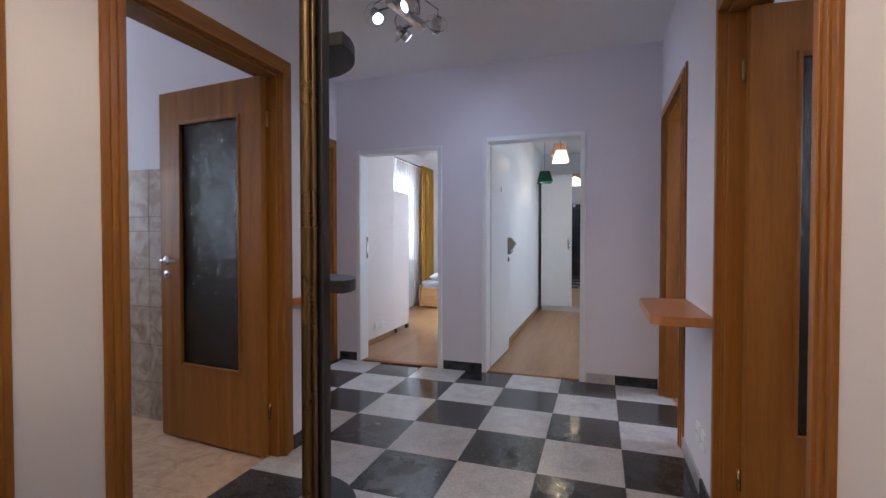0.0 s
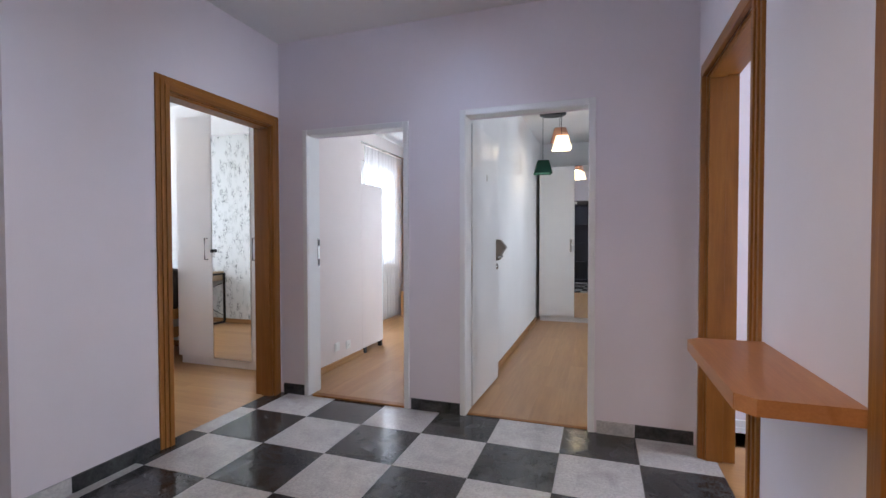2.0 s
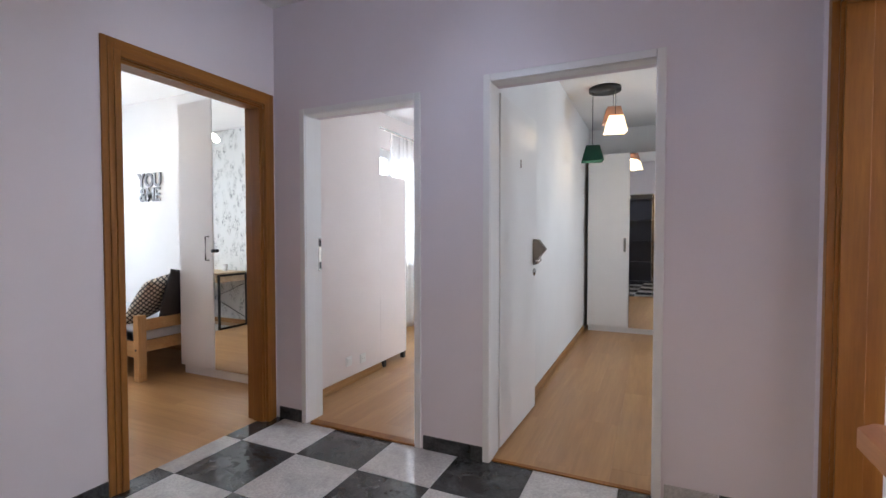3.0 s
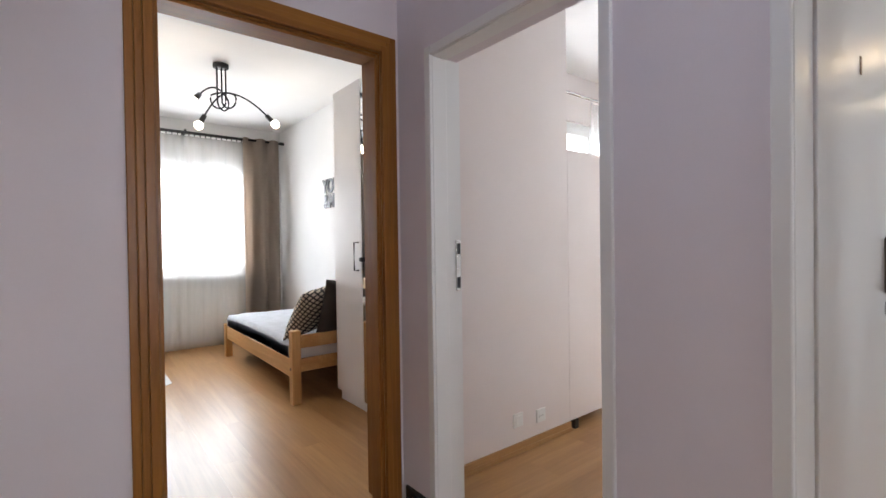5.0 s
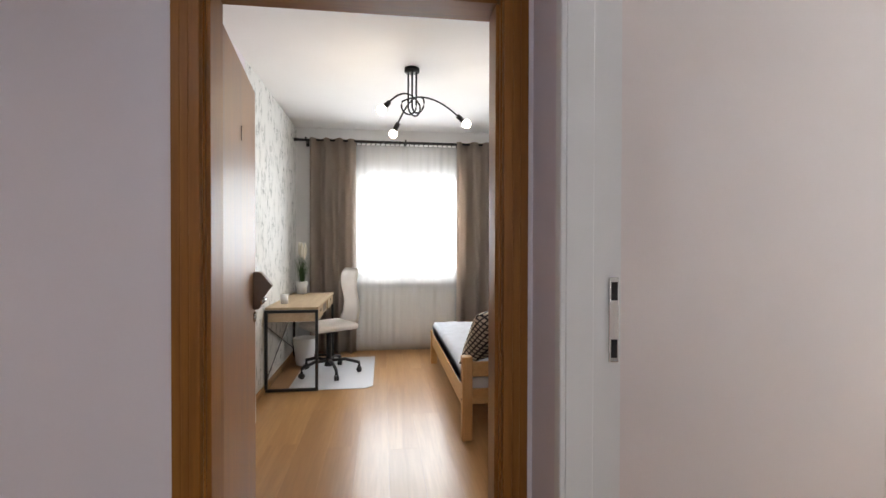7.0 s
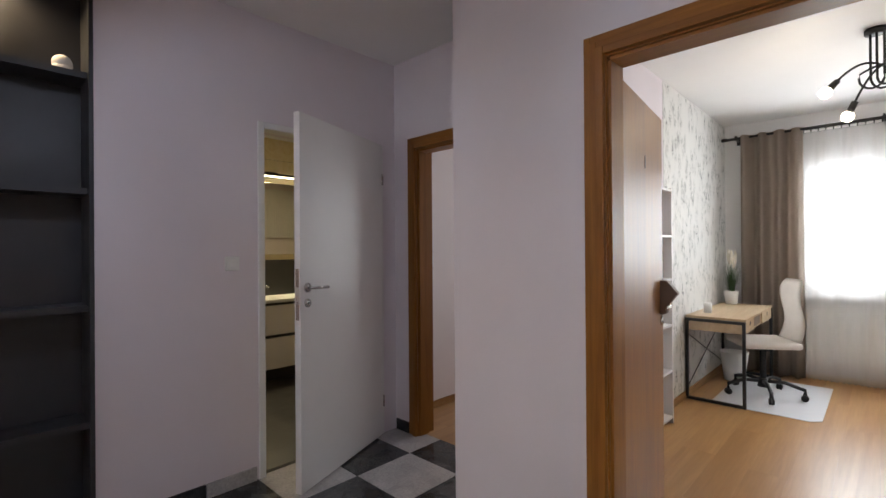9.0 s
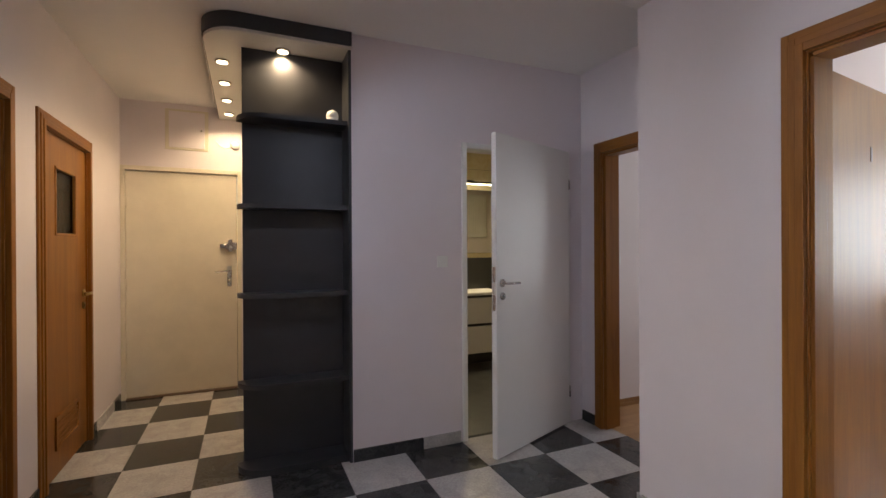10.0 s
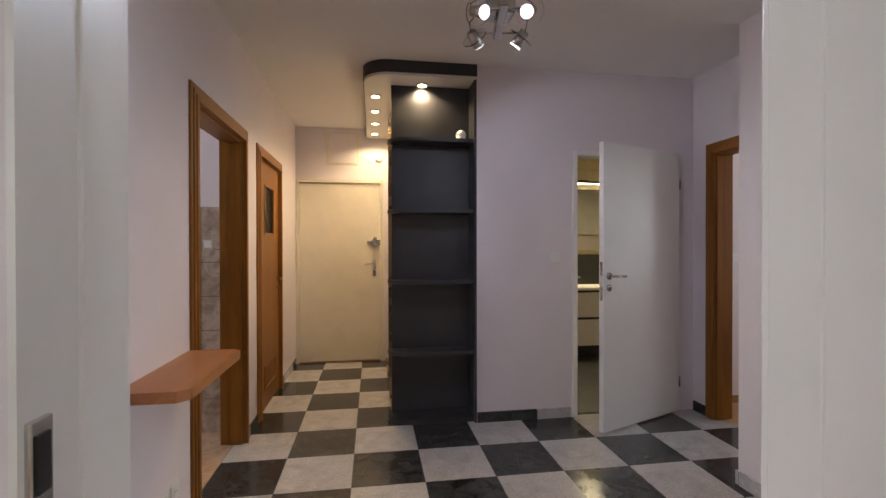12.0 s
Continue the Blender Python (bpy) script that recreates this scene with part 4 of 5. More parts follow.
wa = thing("bedroom_wardrobe", "tall white wardrobe with a mirrored middle door", "wardrobe", (-3.6, 6.15, 0))
part("body", boxed(-4.3, -2.94, 5.915, 6.448, 0.08, 2.38), WHITE, wa)
part("plinth", boxed(-4.29, -2.95, 5.925, 6.44, 0.001, 0.08), WHITE, wa)
for a, b, mm in ((-4.3, -3.872, WHITE), (-3.868, -3.42, MIRROR), (-3.416, -2.945, WHITE)):
    d = part("door", boxed(a + 0.002, b - 0.002, 5.893, 5.912, 0.085, 2.378, bevel=0.002), mm, wa, "mirrored door" if mm is MIRROR else "")
    if mm is WHITE:
        pull(d, b - 0.05 if a < -4 else a + 0.05, 5.893, 1.12, 0.2)
part("knob", cylinder((-3.85, 5.893, 1.1), (-3.85, 5.865, 1.1), 0.015), BLACK, wa, smooth=True)

# wall letters
FONT_MAT = plain("grey_metal_letters", (0.16, 0.17, 0.19), 0.4)
sign = thing("wall_letters", "grey cut-out wall letters on the white wall", "sign", (-5.54, 6.45, 1.6))
for k, (txt, z, size) in enumerate((("YOU", 1.77, 0.2), ("&ME", 1.61, 0.2))):
    cu = bpy.data.curves.new("word", "FONT")
    cu.body, cu.size, cu.extrude, cu.align_x, cu.offset = txt, size, 0.008, "CENTER", 0.004
    cu.materials.append(FONT_MAT)
    w = new("word", cu)
    w.parent = sign
    w.matrix_local = pose(0, -0.01, z - 1.6, 90, 0, 0) @ Matrix.Diagonal((0.92, 1.05, 1, 1))

# desk, chair, mat, bin, plant
desk = thing("desk", "pale oak desk with drawers on a black steel frame", "desk", (-6.1, 4.2, 0))
DX0, DX1, DY0, DY1 = -6.86, -5.58, 4.012, 4.47
part("top", boxed(DX0, DX1, DY0, DY1, 0.722, 0.742, bevel=0.002), DESKW, desk)
part("drawer_box", boxed(DX0 + 0.03, DX1 - 0.004, DY0 + 0.01, DY1 - 0.02, 0.615, 0.7215), DESKW, desk)
for a, b in ((DX0 + 0.05, -6.33), (-5.93, DX1 - 0.03)):
    d = part("drawer_front", boxed(a, b, DY1 - 0.019, DY1 - 0.004, 0.62, 0.718, bevel=0.002), DESKW, desk)
    part("finger_hole", cylinder(((a + b) / 2, DY1 - 0.006, 0.69), ((a + b) / 2, DY1 - 0.002, 0.69), 0.018), BLACK, d)
# flat brown sheet paints the shade of a recess between the drawers
part("niche_shade", boxed(-6.31, -5.95, DY1 - 0.02, DY1 - 0.0185, 0.628, 0.712), BROWNP, desk, "flat dark sheet for the shade of an open niche")
for x in (DX0, DX1 - 0.002):
    bm = bmesh.new()
    for a in ((DY0, DY0 + 0.025, 0.001, 0.72), (DY1 - 0.025, DY1, 0.001, 0.72), (DY0 + 0.025, DY1 - 0.025, 0.001, 0.026), (DY0 + 0.025, DY1 - 0.025, 0.695, 0.72)):
        box(bm, x, x + 0.025, a[0], a[1], a[2], a[3], bevel=0.002)
    part("leg_frame", bm, BLACK, desk)
for a, b in (((DX0, 0.1), (DX1, 0.58)), ((DX0, 0.58), (DX1, 0.1))):
    part("cross_brace", cylinder((a[0] + 0.02, DY0 + 0.012, a[1]), (b[0], DY0 + 0.012, b[1]), 0.004), BLACK, desk)

solid("chair_mat", prism([(x, y) for x, y in ((-6.75, 4.2), (-5.65, 4.2), (-5.58, 4.27), (-5.58, 4.88), (-5.64, 4.95), (-6.75, 4.95))], 0.001, 0.0045), MAT_PVC, "frosted white plastic mat under the chair", "floor mat", (-6.1, 4.6, 0.001))

ch = thing("office_chair", "white high-backed swivel chair on a black five-star base", "chair", (-6.12, 4.5, 0.004))
CX, CY = -6.12, 4.5
part("gas_column", cylinder((CX, CY, 0.1), (CX, CY, 0.43), 0.026), BLACK, ch, smooth=True)
hub = part("hub", cylinder((CX, CY, 0.08), (CX, CY, 0.16), 0.045, 0.035), BLACK, ch, smooth=True)
for i in range(5):
    a = radians(20 + 72 * i)
    ex, ey = CX + 0.3 * math.cos(a), CY + 0.3 * math.sin(a)
    leg = part("base_leg", tube([(CX, CY, 0.13), (CX + 0.16 * math.cos(a), CY + 0.16 * math.sin(a), 0.14), (ex, ey, 0.1), (ex, ey, 0.06)], 0.016), BLACK, ch, smooth=True)
    bm = bmesh.new()
    for s in (-0.018, 0.004):
        cyl(bm, (ex - math.sin(a) * s, ey + math.cos(a) * s, 0.031), (ex - math.sin(a) * (s + 0.014), ey + math.cos(a) * (s + 0.014), 0.031), 0.027)
    part("castor", bm, BLACK, leg, smooth=True)
part("mechanism", boxed(CX - 0.1, CX + 0.1, CY - 0.09, CY + 0.09, 0.42, 0.455, bevel=0.008), BLACK, ch)
SEATM = plain("white_chair_leatherette", (0.74, 0.7, 0.66), 0.55, vary=0.03)
rot = Matrix.Translation((CX, CY, 0)) @ Matrix.Rotation(radians(32), 4, "Z")
part("seat", boxed(-0.22, 0.23, -0.24, 0.22, 0.455, 0.515, bevel=0.026, m=rot), SEATM, ch, smooth=True)
bm = bmesh.new()
rows = []
for i in range(15):
    f = i / 14
    z = 0.5 + 0.56 * f
    back = 0.21 + 0.05 * f + 0.03 * math.sin(f * 6)
    w = (0.19 - 0.05 * math.sin(f * math.pi) ** 2 * 0.5) * (1 if f < 0.85 else (1 - ((f - 0.85) / 0.15) ** 2 * 0.35))
    rows.append([bm.verts.new(rot @ Vector((u * w, back - 0.02 * (1 - u * u), z))) for u in (-1, -0.66, -0.33, 0, 0.33, 0.66, 1)])
for a, b in zip(rows, rows[1:]):
    for k in range(6):
        bm.faces.new((a[k], a[k + 1], b[k + 1], b[k]))
bmesh.ops.solidify(bm, geom=bm.faces[:], thickness=0.035)
part("backrest", bm, SEATM, ch, "tall curved white back", True)

bm = cylinder((-6.5, 4.2, 0.005), (-6.5, 4.2, 0.29), 0.09, 0.125, 28, caps=False)
bmesh.ops.solidify(bm, geom=bm.faces[:], thickness=0.004)
wb = solid("waste_bin", bm, PLASTIC, "white plastic waste-paper bin under the desk", "bin", (-6.5, 4.2, 0.004), smooth=True)
part("bottom", cylinder((-6.5, 4.2, 0.005), (-6.5, 4.2, 0.012), 0.088, seg=28), PLASTIC, wb)

pot = thing("potted_grass", "white pot of artificial grass with cream plumes", "plant", (-6.74, 4.13, 0.742))
PX, PY = -6.74, 4.13
part("pot", cylinder((PX, PY, 0.7425), (PX, PY, 0.88), 0.052, 0.068, 24), PLASTIC, pot, smooth=True)
rnd = random.Random(5)
bm = bmesh.new()
for i in range(130):
    a, l, s = rnd.uniform(0, math.tau), rnd.uniform(0.2, 0.42), rnd.uniform(0.03, 0.16)
    d, nrm = Vector((math.cos(a), math.sin(a), 0)), Vector((-math.sin(a), math.cos(a), 0))
    base = Vector((PX, PY, 0.855)) + d * rnd.uniform(0, 0.03)
    prev = None
    for k in range(5):
        f = k / 4
        p = base + Vector((0, 0, l * (f - 0.25 * f * f))) + d * s * f * f
        w = 0.003 * (1 - f * 0.9)
        pair = (bm.verts.new(p - nrm * w), bm.verts.new(p + nrm * w))
        if prev:
            bm.faces.new((prev[0], prev[1], pair[1], pair[0]))
        prev = pair
part("grass", bm, LEAF, pot)
for i in range(6):
    a, s = rnd.uniform(0, math.tau), rnd.uniform(0.02, 0.07)
    top = Vector((PX + math.cos(a) * s, PY + math.sin(a) * s, 1.31 - rnd.uniform(0, 0.08)))
    pl = part("plume", tube([(PX, PY, 0.86), (PX + math.cos(a) * s * 0.5, PY + math.sin(a) * s * 0.5, 1.02), top - Vector((0, 0, 0.09))], 0.0015, 5), LEAF, pot)
    bm = bmesh.new()
    bmesh.ops.create_uvsphere(bm, u_segments=10, v_segments=8, radius=1, matrix=Matrix.Translation(top - Vector((0, 0, 0.04))) @ Matrix.Diagonal((0.016, 0.016, 0.075, 1)))
    for v in bm.verts:
        v.co += 0.003 * noise.noise_vector(v.co * 90)
    part("seed_head", bm, PLUME, pl, smooth=True)
cup = solid("white_cup", cylinder((-5.86, 4.12, 0.7425), (-5.86, 4.12, 0.83), 0.032, 0.036, 20), PLASTIC, "small white cup on the desk", "cup", (-5.86, 4.12, 0.742), smooth=True)

rack = thing("narrow_shelf_rack", "narrow white shelf rack against the bedroom wall", "shelf", (-4.7, 4.0, 0))
for x in (-4.86, -4.56):
    part("upright", boxed(x - 0.011, x + 0.011, 4.002, 4.125, 0.001, 1.8, bevel=0.002), WHITE, rack)
for z in (0.05, 0.4, 0.75, 1.1, 1.43, 1.78):
    part("shelf_board", boxed(-4.849, -4.571, 4.002, 4.123, z - 0.009, z + 0.009, bevel=0.002), WHITE, rack)

# three-armed lamp
AX, AY, AZ = -5.08, 5.27, 2.71
la = thing("three_arm_lamp", "black ceiling lamp with three looping arms and bare lit bulbs", "lamp", (AX, AY, AZ))
part("canopy", cylinder((AX, AY, AZ - 0.03), (AX, AY, AZ - 0.001), 0.06, seg=28), BLACK, la, smooth=True)
for off, tip in (((0.0, -0.03), (0.12, -0.19, -0.4)), ((0.02, 0.0), (-0.1, -0.11, -0.5)), ((0.0, 0.035), (-0.03, 0.38, -0.44))):
    sx, sy = AX + off[0], AY + off[1]
    tx, ty, tz = AX + tip[0], AY + tip[1], AZ + tip[2]
    d = Vector((tip[0], tip[1], 0)).normalized()
    pts = [Vector((sx, sy, AZ - 0.02)), Vector((sx, sy, AZ - 0.2))]
    c = Vector((sx, sy, AZ - 0.3)) - d * 0.06
    for k in range(10):
        a = radians(10 - k * 24)
        pts.append(c + d * 0.06 * math.cos(a) + Vector((0, 0, 0.07 * math.sin(a))))
    p0, p2 = pts[-1], Vector((tx, ty, tz + 0.08))
    p1 = (p0 + p2) / 2 + Vector((0, 0, 0.17)) - d * 0.02
    for k in range(1, 13):
        f = k / 12
        pts.append((1 - f) ** 2 * p0 + 2 * f * (1 - f) * p1 + f * f * p2)
    arm = part("arm", tube(pts, 0.007, 8), BLACK, la, smooth=True)
    e = (pts[-1] - pts[-2]).normalized()
    part("socket", cylinder(p2 - e * 0.01, p2 + e * 0.055, 0.019, 0.021), BLACK, arm, smooth=True)
    bm = bmesh.new()
    bp = p2 + e * 0.09
    bmesh.ops.create_uvsphere(bm, u_segments=18, v_segments=12, radius=0.036, matrix=Matrix.Translation(bp))
    part("bulb", bm, LIT_BULB, arm, "round lit bulb", True)
    bulb("bulb_light", bp + e * 0.045, 6, (1, 0.85, 0.65))

# ---- far room ----
cab = thing("white_cabinet", "tall plain white cabinet on dark feet", "cabinet", (-2.95, 6.95, 0))
part("body", boxed(-3.15, -2.759, 6.7605, 7.22, 0.06, 1.79, bevel=0.0008), WALL_P, cab)
part("door", boxed(-3.145, -2.757, 7.222, 7.24, 0.065, 1.785, bevel=0.002), WHITE, cab)
for x in (-3.12, -2.79):
    for y in (6.8, 7.17):
        part("foot", boxed(x, x + 0.04, y, y + 0.04, 0.001, 0.06), BLACK, cab)
window("window_2", "y", -3.46, 1, 7.25, 9.0, 0.86, 2.28, "white two-sash window, out of view, added to light the room behind a sheer curtain")
rod = thing("curtain_rod", "thin steel curtain rod over the far room's window", "curtain rod", (-3.37, 8.5, 2.47))
part("pole", cylinder((-3.35, 7.1, 2.47), (-3.35, 9.75, 2.47), 0.012), STEEL, rod, smooth=True)
for y in (7.2, 8.5, 9.65):
    part("bracket", boxed(-3.462, -3.345, y - 0.01, y + 0.01, 2.455, 2.475), STEEL, rod)
for y in (7.1, 9.75):
    part("finial", cylinder((-3.35, y - 0.02, 2.47), (-3.35, y + 0.02, 2.47), 0.02), STEEL, rod, smooth=True)
solid("curtain", cloth(folds("y", -3.33, 9.12, 9.7, 0.11, 0.035, 21), 0.05, 2.5, 0.003, 0.7, 8), YELLOW, "mustard yellow curtain drawn to the side", "curtain", (-3.33, 9.4, 0.05), smooth=True)
solid("sheer_curtain", cloth(folds("y", -3.38, 7.95, 9.15, 0.1, 0.016, 8), 0.03, 2.455, 0, 0.6, 6), SHEER, "white sheer voile curtain across the window", "curtain", (-3.38, 8.5, 0.03), smooth=True)
radiator("y", -3.46, 1, 7.5, 8.8, 0.14, 0.7, False)
db = thing("low_daybed", "low orange-brown wooden bed with drawers beneath", "bed", (-2.8, 9.9, 0))
part("frame", boxed(-3.27, -2.33, 8.97, 10.9, 0.02, 0.3, bevel=0.006), PINE, db)
for z0, z1 in ((0.03, 0.185), (0.195, 0.35)):
    d = part("drawer", boxed(-3.25, -2.35, 8.945, 8.969, z0, z1, bevel=0.006), PINE, db)
    part("knob", cylinder((-2.8, 8.946, (z0 + z1) / 2), (-2.8, 8.92, (z0 + z1) / 2), 0.014), PINE, d, smooth=True)
part("side_board", boxed(-3.3, -3.272, 8.95, 10.9, 0.002, 0.4, bevel=0.006), PINE, db)
part("mattress", boxed(-3.265, -2.34, 8.98, 10.88, 0.3, 0.46, bevel=0.04), GREYFAB, db)
cushion("pillow", "white pillow lying on the low bed", (-2.85, 9.3, 0.525), Matrix(), 0.62, 0.44, 0.15, plain("white_cotton", (0.78, 0.76, 0.74), 0.95))
solid("threshold_strip", boxed(-2.498, -1.726, 5.5, 5.562, 0.0005, 0.014, bevel=0.004), OAK_Y, "brown wooden threshold strip in the doorway", "threshold", kind="structure")
solid("threshold_strip", boxed(-1.268, -0.474, 5.53, 5.562, 0.0005, 0.006, bevel=0.002), OAK_Y, "brown wooden threshold strip in the doorway", "threshold", kind="structure")

# ---- passage room ----
wc2 = thing("passage_wardrobe", "white wardrobe with a mirrored door at the room's end", "wardrobe", (-0.4, 9.55, 0))
part("body", boxed(-1.25, 0.2, 9.345, 9.798, 0.07, 2.25), WHITE, wc2)
part("plinth", boxed(-1.24, 0.19, 9.36, 9.79, 0.001, 0.07), WHITE, wc2)
for a, b, mm in ((-1.25, -0.76, WHITE), (-0.757, -0.27, MIRROR), (-0.267, 0.2, WHITE)):
    ajar = Matrix.Translation((a, 9.342, 0)) @ Matrix.Rotation(radians(-1.5 if mm is MIRROR else 0), 4, "Z")
    d = part("door", boxed(0.002, b - a - 0.002, -0.02, 0, 0.075, 2.248, bevel=0.002, m=ajar), mm, wc2, "mirrored door" if mm is MIRROR else "")
    if a < -1:
        bm = boxed(b - 0.06, b - 0.03, 9.298, 9.3225, 1.02, 1.2, bevel=0.004)
        part("handle", bm, STEEL, d)
PX, PY, PZ = -0.93, 7.95, 2.67
pend = thing("pendant_lamp", "three cloth-shaded pendants on a round black plate, lit", "lamp", (PX, PY, PZ))
part("plate", cylinder((PX, PY, PZ - 0.035), (PX, PY, PZ - 0.001), 0.15, seg=40), BLACK, pend, smooth=True)
for dx, dy, z, mm, lab in ((-0.11, -0.02, 2.035, GREEN, "dark green tapered shade"), (0.1, -0.03, 2.3, LIT_SHADE, "white tapered shade glowing"), (0.07, 0.1, 2.42, BLUSH, "blush tapered shade")):
    cd = part("cord", cylinder((PX + dx, PY + dy, z + 0.09), (PX + dx, PY + dy, PZ - 0.03), 0.003, seg=8), BLACK, pend)
    bm = bmesh.new()
    a = Matrix.Translation((PX + dx, PY + dy, z)) @ Matrix.Rotation(radians(12), 4, "Z")
    lo = [bm.verts.new(a @ Vector((x * 0.1, y * 0.1, -0.075))) for x, y in ((-1, -1), (1, -1), (1, 1), (-1, 1))]
    hi = [bm.verts.new(a @ Vector((x * 0.062, y * 0.062, 0.075))) for x, y in ((-1, -1), (1, -1), (1, 1), (-1, 1))]
    for i in range(4):
        bm.faces.new((lo[i], lo[(i + 1) % 4], hi[(i + 1) % 4], hi[i]))
    bmesh.ops.solidify(bm, geom=bm.faces[:], thickness=0.003)
    part("shade", bm, mm, cd, lab)
    bm = bmesh.new()
    bmesh.ops.create_uvsphere(bm, u_segments=14, v_segments=10, radius=0.03, matrix=Matrix.Translation((PX + dx, PY + dy, z - 0.02)))
    part("bulb", bm, LIT_BULB, cd, smooth=True)
    bulb("pendant_light", (PX + dx, PY + dy, z - 0.055), 4, (1, 0.8, 0.55), 0.02)
# assumed window, never in view, that lets daylight into the passage room
window("unseen_window_3", "y", 0.9, -1, 6.9, 8.3, 0.85, 2.2, "white two-sash window, out of view, added to light the room")

# ---- bathroom ----
van = thing("vanity_unit", "white two-drawer vanity unit with black trim", "cabinet", (-3.35, 0.57, 0))
part("body", boxed(-3.75, -2.95, 0.342, 0.78, 0.13, 0.8), WHITE, van)
for z0, z1 in ((0.135, 0.45), (0.482, 0.78)):
    part("drawer", boxed(-3.745, -2.955, 0.781, 0.8, z0, z1, bevel=0.002), WHITE, van)
    part("finger_groove", boxed(-3.75, -2.95, 0.781, 0.792, z1 + 0.002, z1 + 0.028), BLACK, van)
part("plinth", boxed(-3.73, -2.97, 0.36, 0.7, 0.0, 0.13), BLACK, van)
bas = thing("wash_basin", "white ceramic basin on the vanity", "basin", (-3.35, 0.57, 0.8))
part("rim", boxed(-3.77, -2.93, 0.342, 0.82, 0.81, 0.845, bevel=0.008), PLASTIC, bas)
bm = cylinder((-3.35, 0.56, 0.845), (-3.35, 0.56, 0.846), 0.16, seg=28)
part("bowl", bm, RADI, bas)
tap = thing("basin_tap", "chrome basin mixer tap", "tap", (-3.35, 0.42, 0.846))
part("body", cylinder((-3.35, 0.42, 0.846), (-3.35, 0.42, 0.98), 0.022), STEEL, tap, smooth=True)
part("spout", tube([(-3.35, 0.42, 0.95), (-3.35, 0.5, 0.965), (-3.35, 0.56, 0.95)], 0.012), STEEL, tap, smooth=True)
part("lever", tube([(-3.35, 0.42, 0.985), (-3.35, 0.48, 1.03)], 0.008), STEEL, tap, smooth=True)
solid("backsplash", boxed(-4.2, -2.0, 0.3405, 0.352, 0.8, 1.24), BFLOOR, "dark grey tiled splashback", "tile panel", (-3.1, 0.345, 0.8), kind="structure")
mir = thing("bathroom_mirror", "frameless wall mirror over the basin", "mirror", (-3.4, 0.345, 1.3))
part("glass", boxed(-4.1, -2.9, 0.341, 0.35, 1.3, 2.1, bevel=0.002), MIRROR, mir)
bl = thing("mirror_lamp", "slim black bar lamp over the mirror, lit", "lamp", (-3.4, 0.4, 2.17))
part("mount", boxed(-3.53, -3.4, 0.341, 0.43, 2.16, 2.21, bevel=0.004), BLACK, bl)
part("bar", boxed(-3.8, -3.15, 0.43, 0.47, 2.165, 2.19, bevel=0.003), BLACK, bl)
part("diffuser", boxed(-3.79, -3.16, 0.433, 0.467, 2.152, 2.1645), glowing("lit_bar_diffuser", (1, 0.88, 0.6), 9), bl, "glowing strip")
area("mirror_lamp_light", (-3.45, 0.45, 2.14), (-3.3, 0.9, 0.3), 0.6, 0.04, 34, (1, 0.82, 0.5))
radiator("x", 2.4, -1, -4.85, -4.3, 1.55, 2.3)
bt = solid("tile_joints", boxed(-5.19, -1.68, 0.3402, 0.3412, 2.36, 2.3625), GROUT, "thin tile joint line", "joint", kind="structure")
# small plastic box on the splashback
solid("splashback_box", boxed(-2.62, -2.5, 0.353, 0.4, 1.0, 1.12, bevel=0.01), PLASTIC, "white box on the splashback", "dispenser", (-2.56, 0.37, 1.0))

# ---- kitchen ----
kt = solid("kitchen_tiling", boxed(0.281, 2.859, 2.5, 2.503, 0.0, 1.64), GROUT, "beige marbled wall tiles with a narrow border", "tiles", kind="structure")
kn = solid("kitchen_tiling", boxed(0.281, 2.859, 3.767, 3.77, 0.0, 1.64), GROUT, "beige marbled wall tiles with a narrow border", "tiles", kind="structure")
kf = solid("kitchen_floor", boxed(0.2, 2.86, 2.5, 3.77, -0.12, -0.008), GROUT, "sand-coloured kitchen floor tiles", "floor", kind="structure")
ROWS_Z = [(0.0, 0.245), (0.248, 0.493), (0.496, 0.741), (0.744, 0.989), (0.992, 1.237), (1.24, 1.33), (1.333, 1.64)]


def piece(cache, parent, name, dims, at, material, g=0.0015):
    key = (round(dims[0], 3), round(dims[1], 3), round(dims[2], 3), material.name)
    if key not in cache:
        dx, dy, dz = (d / 2 for d in dims)
        bm = boxed(-dx + g * (dims[0] > 0.02), dx - g * (dims[0] > 0.02), -dy + g * (dims[1] > 0.02), dy - g * (dims[1] > 0.02), -dz, dz)
        up = [e for e in bm.edges if all(v.co.z > 0 for v in e.verts)] if dims[2] < 0.02 else []
        if up:
            bmesh.ops.bevel(bm, geom=up, offset=0.001, segments=1, affect="EDGES")
        me = bpy.data.meshes.new(name)
        bm.to_mesh(me)
        bm.free()
        me.materials.append(material)
        cache[key] = me
    ob = new(name, cache[key])
    ob.location = Vector(at)
    ob.parent = parent
    return ob


cache = {}
for parent, y, s in ((kt, 2.503, 1), (kn, 3.767, -1)):
    for z0, z1 in ROWS_Z:
        for i in range(13):
            x = 0.285 + i * 0.2
            piece(cache, parent, "tile", (0.198, 0.006, z1 - z0 - 0.002), (x + 0.1, y + s * 0.003, (z0 + z1) / 2), KTILE)
for i in range(7):
    for j in range(4):
        x, y = 0.2 + i * 0.4, 2.5 + j * 0.33
        w, d = min(0.4, 2.86 - x), min(0.33, 3.77 - y)
        if w > 0.03 and d > 0.03:
            piece(cache, kf, "tile", (w, d, 0.008), (x + w / 2, y + d / 2, -0.004), KFLOOR)
window("window_4", "y", 2.86, -1, 2.75, 3.7, 0.95, 2.2, "white kitchen window")
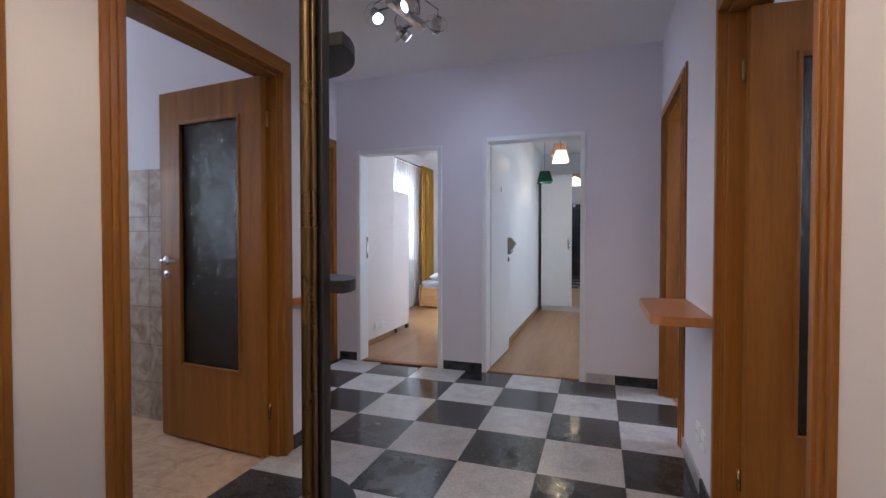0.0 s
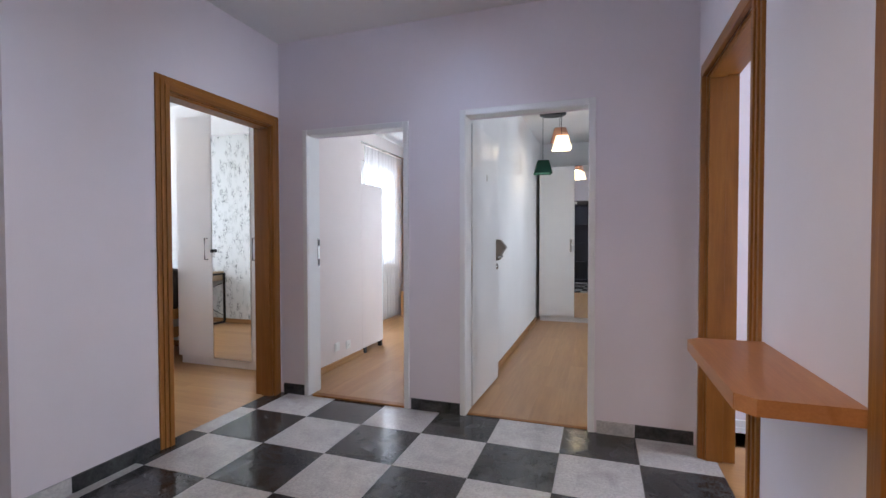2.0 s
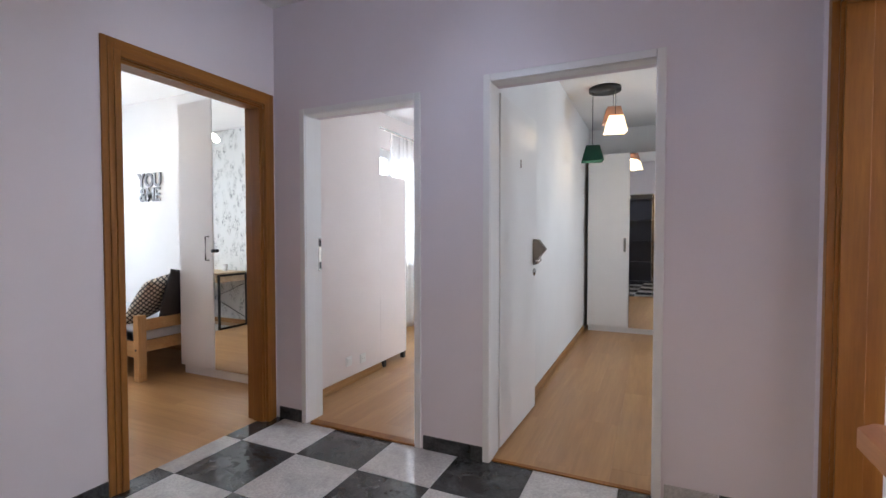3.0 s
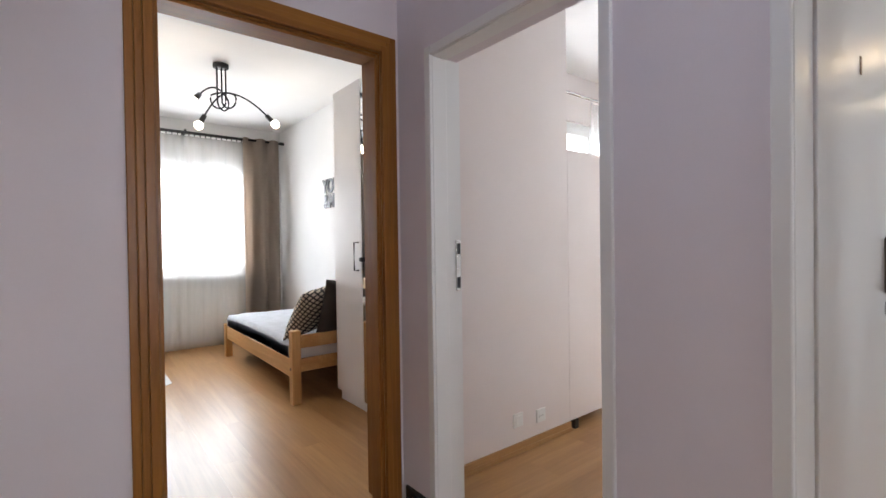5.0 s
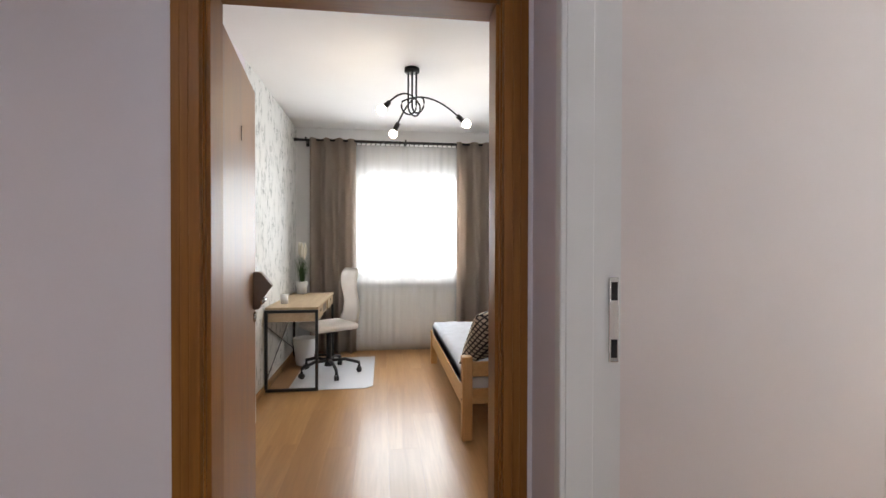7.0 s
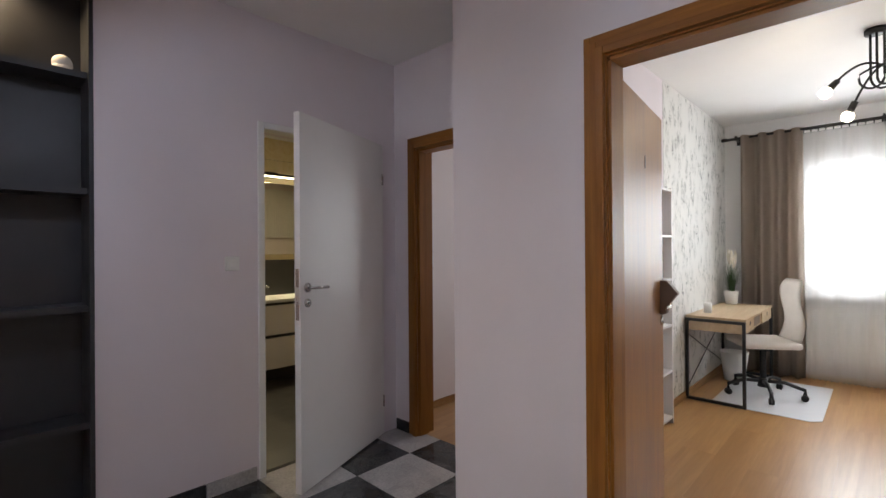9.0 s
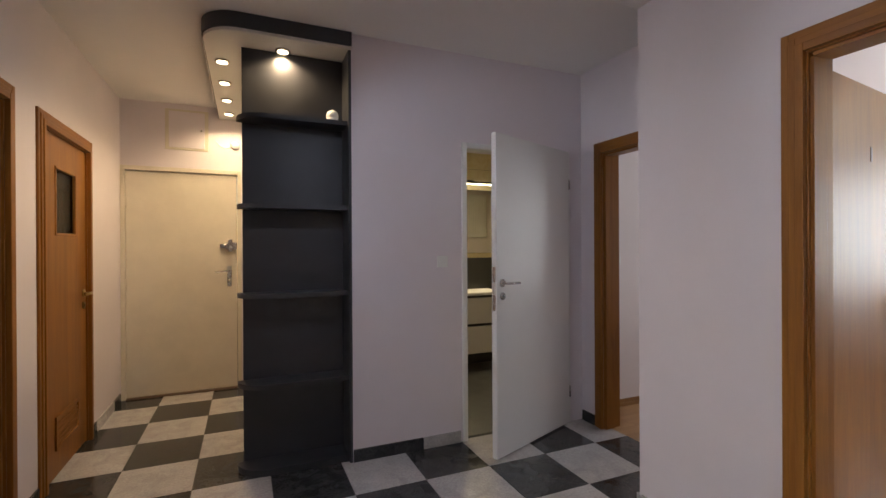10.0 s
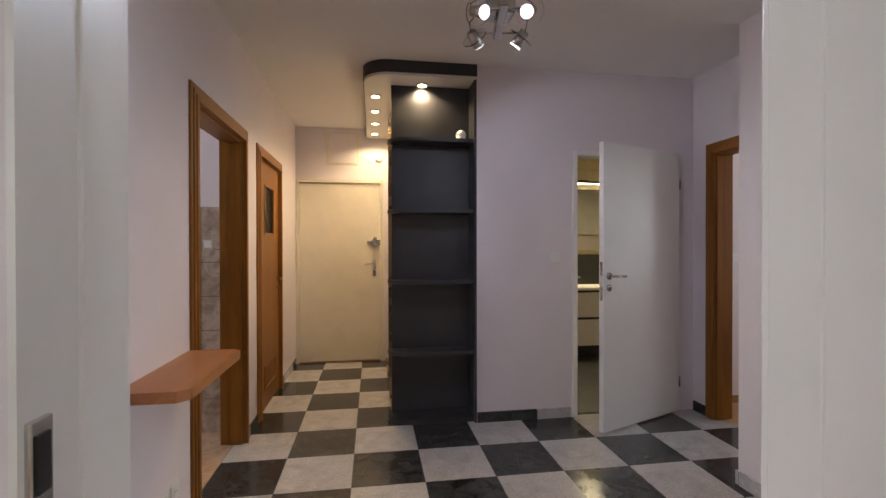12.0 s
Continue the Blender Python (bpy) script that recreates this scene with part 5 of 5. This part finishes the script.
# unseen window, added so that light can enter the side room
window("unseen_window_5", "y", 2.86, -1, 4.3, 5.6, 0.9, 2.2, "white two-sash window, out of view, added to light the room")


# ---- skirting ----
def skirting(axis, c, flip, u0, u1, material, h=0.06, label="honey oak skirting board"):
    m = at_wall(axis, c, flip)
    bm = boxed(u0, u1, -0.001, 0.014, 0.0005, h, bevel=0.004, m=m)
    box(bm, u0, u1, 0.012, 0.02, 0.0005, h * 0.45, bevel=0.003, m=m)
    return solid("baseboard", bm, material, label, "skirting", kind="structure")


SK_X = wood("skirting_lengthwise", (0.3, 0.15, 0.05), (0.45, 0.25, 0.1), "x")
SK_Y = wood("skirting_across", (0.3, 0.15, 0.05), (0.45, 0.25, 0.1), "y")
skirting("x", 4.0, 1, -7.09, -4.9, SK_X)
skirting("x", 4.0, 1, -4.5, -2.95, SK_X)
skirting("x", 6.45, -1, -7.09, -4.32, SK_X)
skirting("y", -7.1, 1, 4.03, 6.44, SK_Y)
skirting("y", -2.76, 1, 5.67, 6.76, SK_Y)
skirting("y", -3.46, 1, 6.78, 10.9, SK_Y)
skirting("y", -1.3, 1, 6.5, 9.3, SK_Y)
skirting("x", 5.8, -1, 0.3, 2.85, WHITE, 0.08, "white skirting board")
skirting("x", YB - 0.1, 1, -5.59, -3.52, SK_X)

# ---- hall tile skirting and floor tiles, piece by piece ----
P, Q, OX, OY = 0.42, 0.4255, -1.04, 4.725
cache = {}
bb = solid("tile_skirting", boxed(XA - 0.001, XA + 0.002, YC + 0.001, 4.44, 0.0, 0.07), GROUT, "low skirting of black and pale stone tiles", "skirting", kind="structure")


def tile_skirting(axis, c, flip, u0, u1, shift, first_len=0.22):
    u, k = u0, shift
    while u < u1 - 0.005:
        first = (u == u0)
        e = min(u + (first_len if first else 0.5), u1)
        x = (c + flip * 0.006, (u + e) / 2) if axis == "y" else ((u + e) / 2, c + flip * 0.006)
        dims = (0.011, e - u - 0.003, 0.078) if axis == "y" else (e - u - 0.003, 0.011, 0.078)
        piece(cache, bb, "skirting_tile", dims, (*x, 0.0395), DARKT if k % 2 else LITET, 0.001)
        u, k = e, k + 1


tile_skirting("y", XA, 1, YC + 0.012, 4.445, 0)
tile_skirting("x", YC, -1, XE + 0.02, XA + 0.012, 1)
tile_skirting("y", XE, 1, YB + 0.012, 2.78, 1)
tile_skirting("x", YB, 1, -2.29, -1.53, 0, 0.28)
tile_skirting("x", YN, -1, XA + 0.03, -2.55, 1)
tile_skirting("x", YN, -1, -1.675, -1.29, 1, 0.5)
tile_skirting("x", YN, -1, -0.425, XR - 0.012, 0)
tile_skirting("y", XR, -1, 3.7, 4.435, 1)
tile_skirting("y", XR, -1, 2.41, 2.66, 1)
tile_skirting("y", XR, -1, YE + 0.05, 1.44, 1)

hf = solid("hall_floor", boxed(-3.42, 0.19, 0.48, 5.548, -0.0094, -0.007), GROUT, "checkerboard floor of glossy black and pale stone tiles", "floor", kind="structure")


def floor_tile(i, j, x0, x1, y0, y1):
    x0, x1 = max(OX + i * P, x0), min(OX + (i + 1) * P, x1)
    y0, y1 = max(OY + j * Q, y0), min(OY + (j + 1) * Q, y1)
    if x1 - x0 < 0.01 or y1 - y0 < 0.01:
        return
    ob = piece(cache, hf, "floor_tile", (x1 - x0, y1 - y0, 0.007), ((x0 + x1) / 2, (y0 + y1) / 2, -0.0035), LITET if (i + j) % 2 else DARKT)
    if x1 - x0 > P - 1e-4 and y1 - y0 > Q - 1e-4:
        ob.rotation_euler = (0, 0, radians(180 * ((i * 7 + j * 3) % 2)))


# the hall reaches under the door casings; the recess and the strip by the wardrobe are narrower
for i in range(-7, 4):
    for j in range(-12, 3):
        left = OX + (i + 1) * P < -2.7
        low = OY + (j + 1) * Q < YB + 0.05
        if left:
            floor_tile(i, j, -3.43, 0.2, YB - 0.07, YC)
            floor_tile(i, j, -2.86, 0.2, YC, 5.53)
        elif low and OX + (i + 1) * P < -0.95:
            floor_tile(i, j, -3.43, 0.2, YB - 0.07, 5.53)
        else:
            floor_tile(i, j, -3.43, 0.2, 0.5, 5.53)
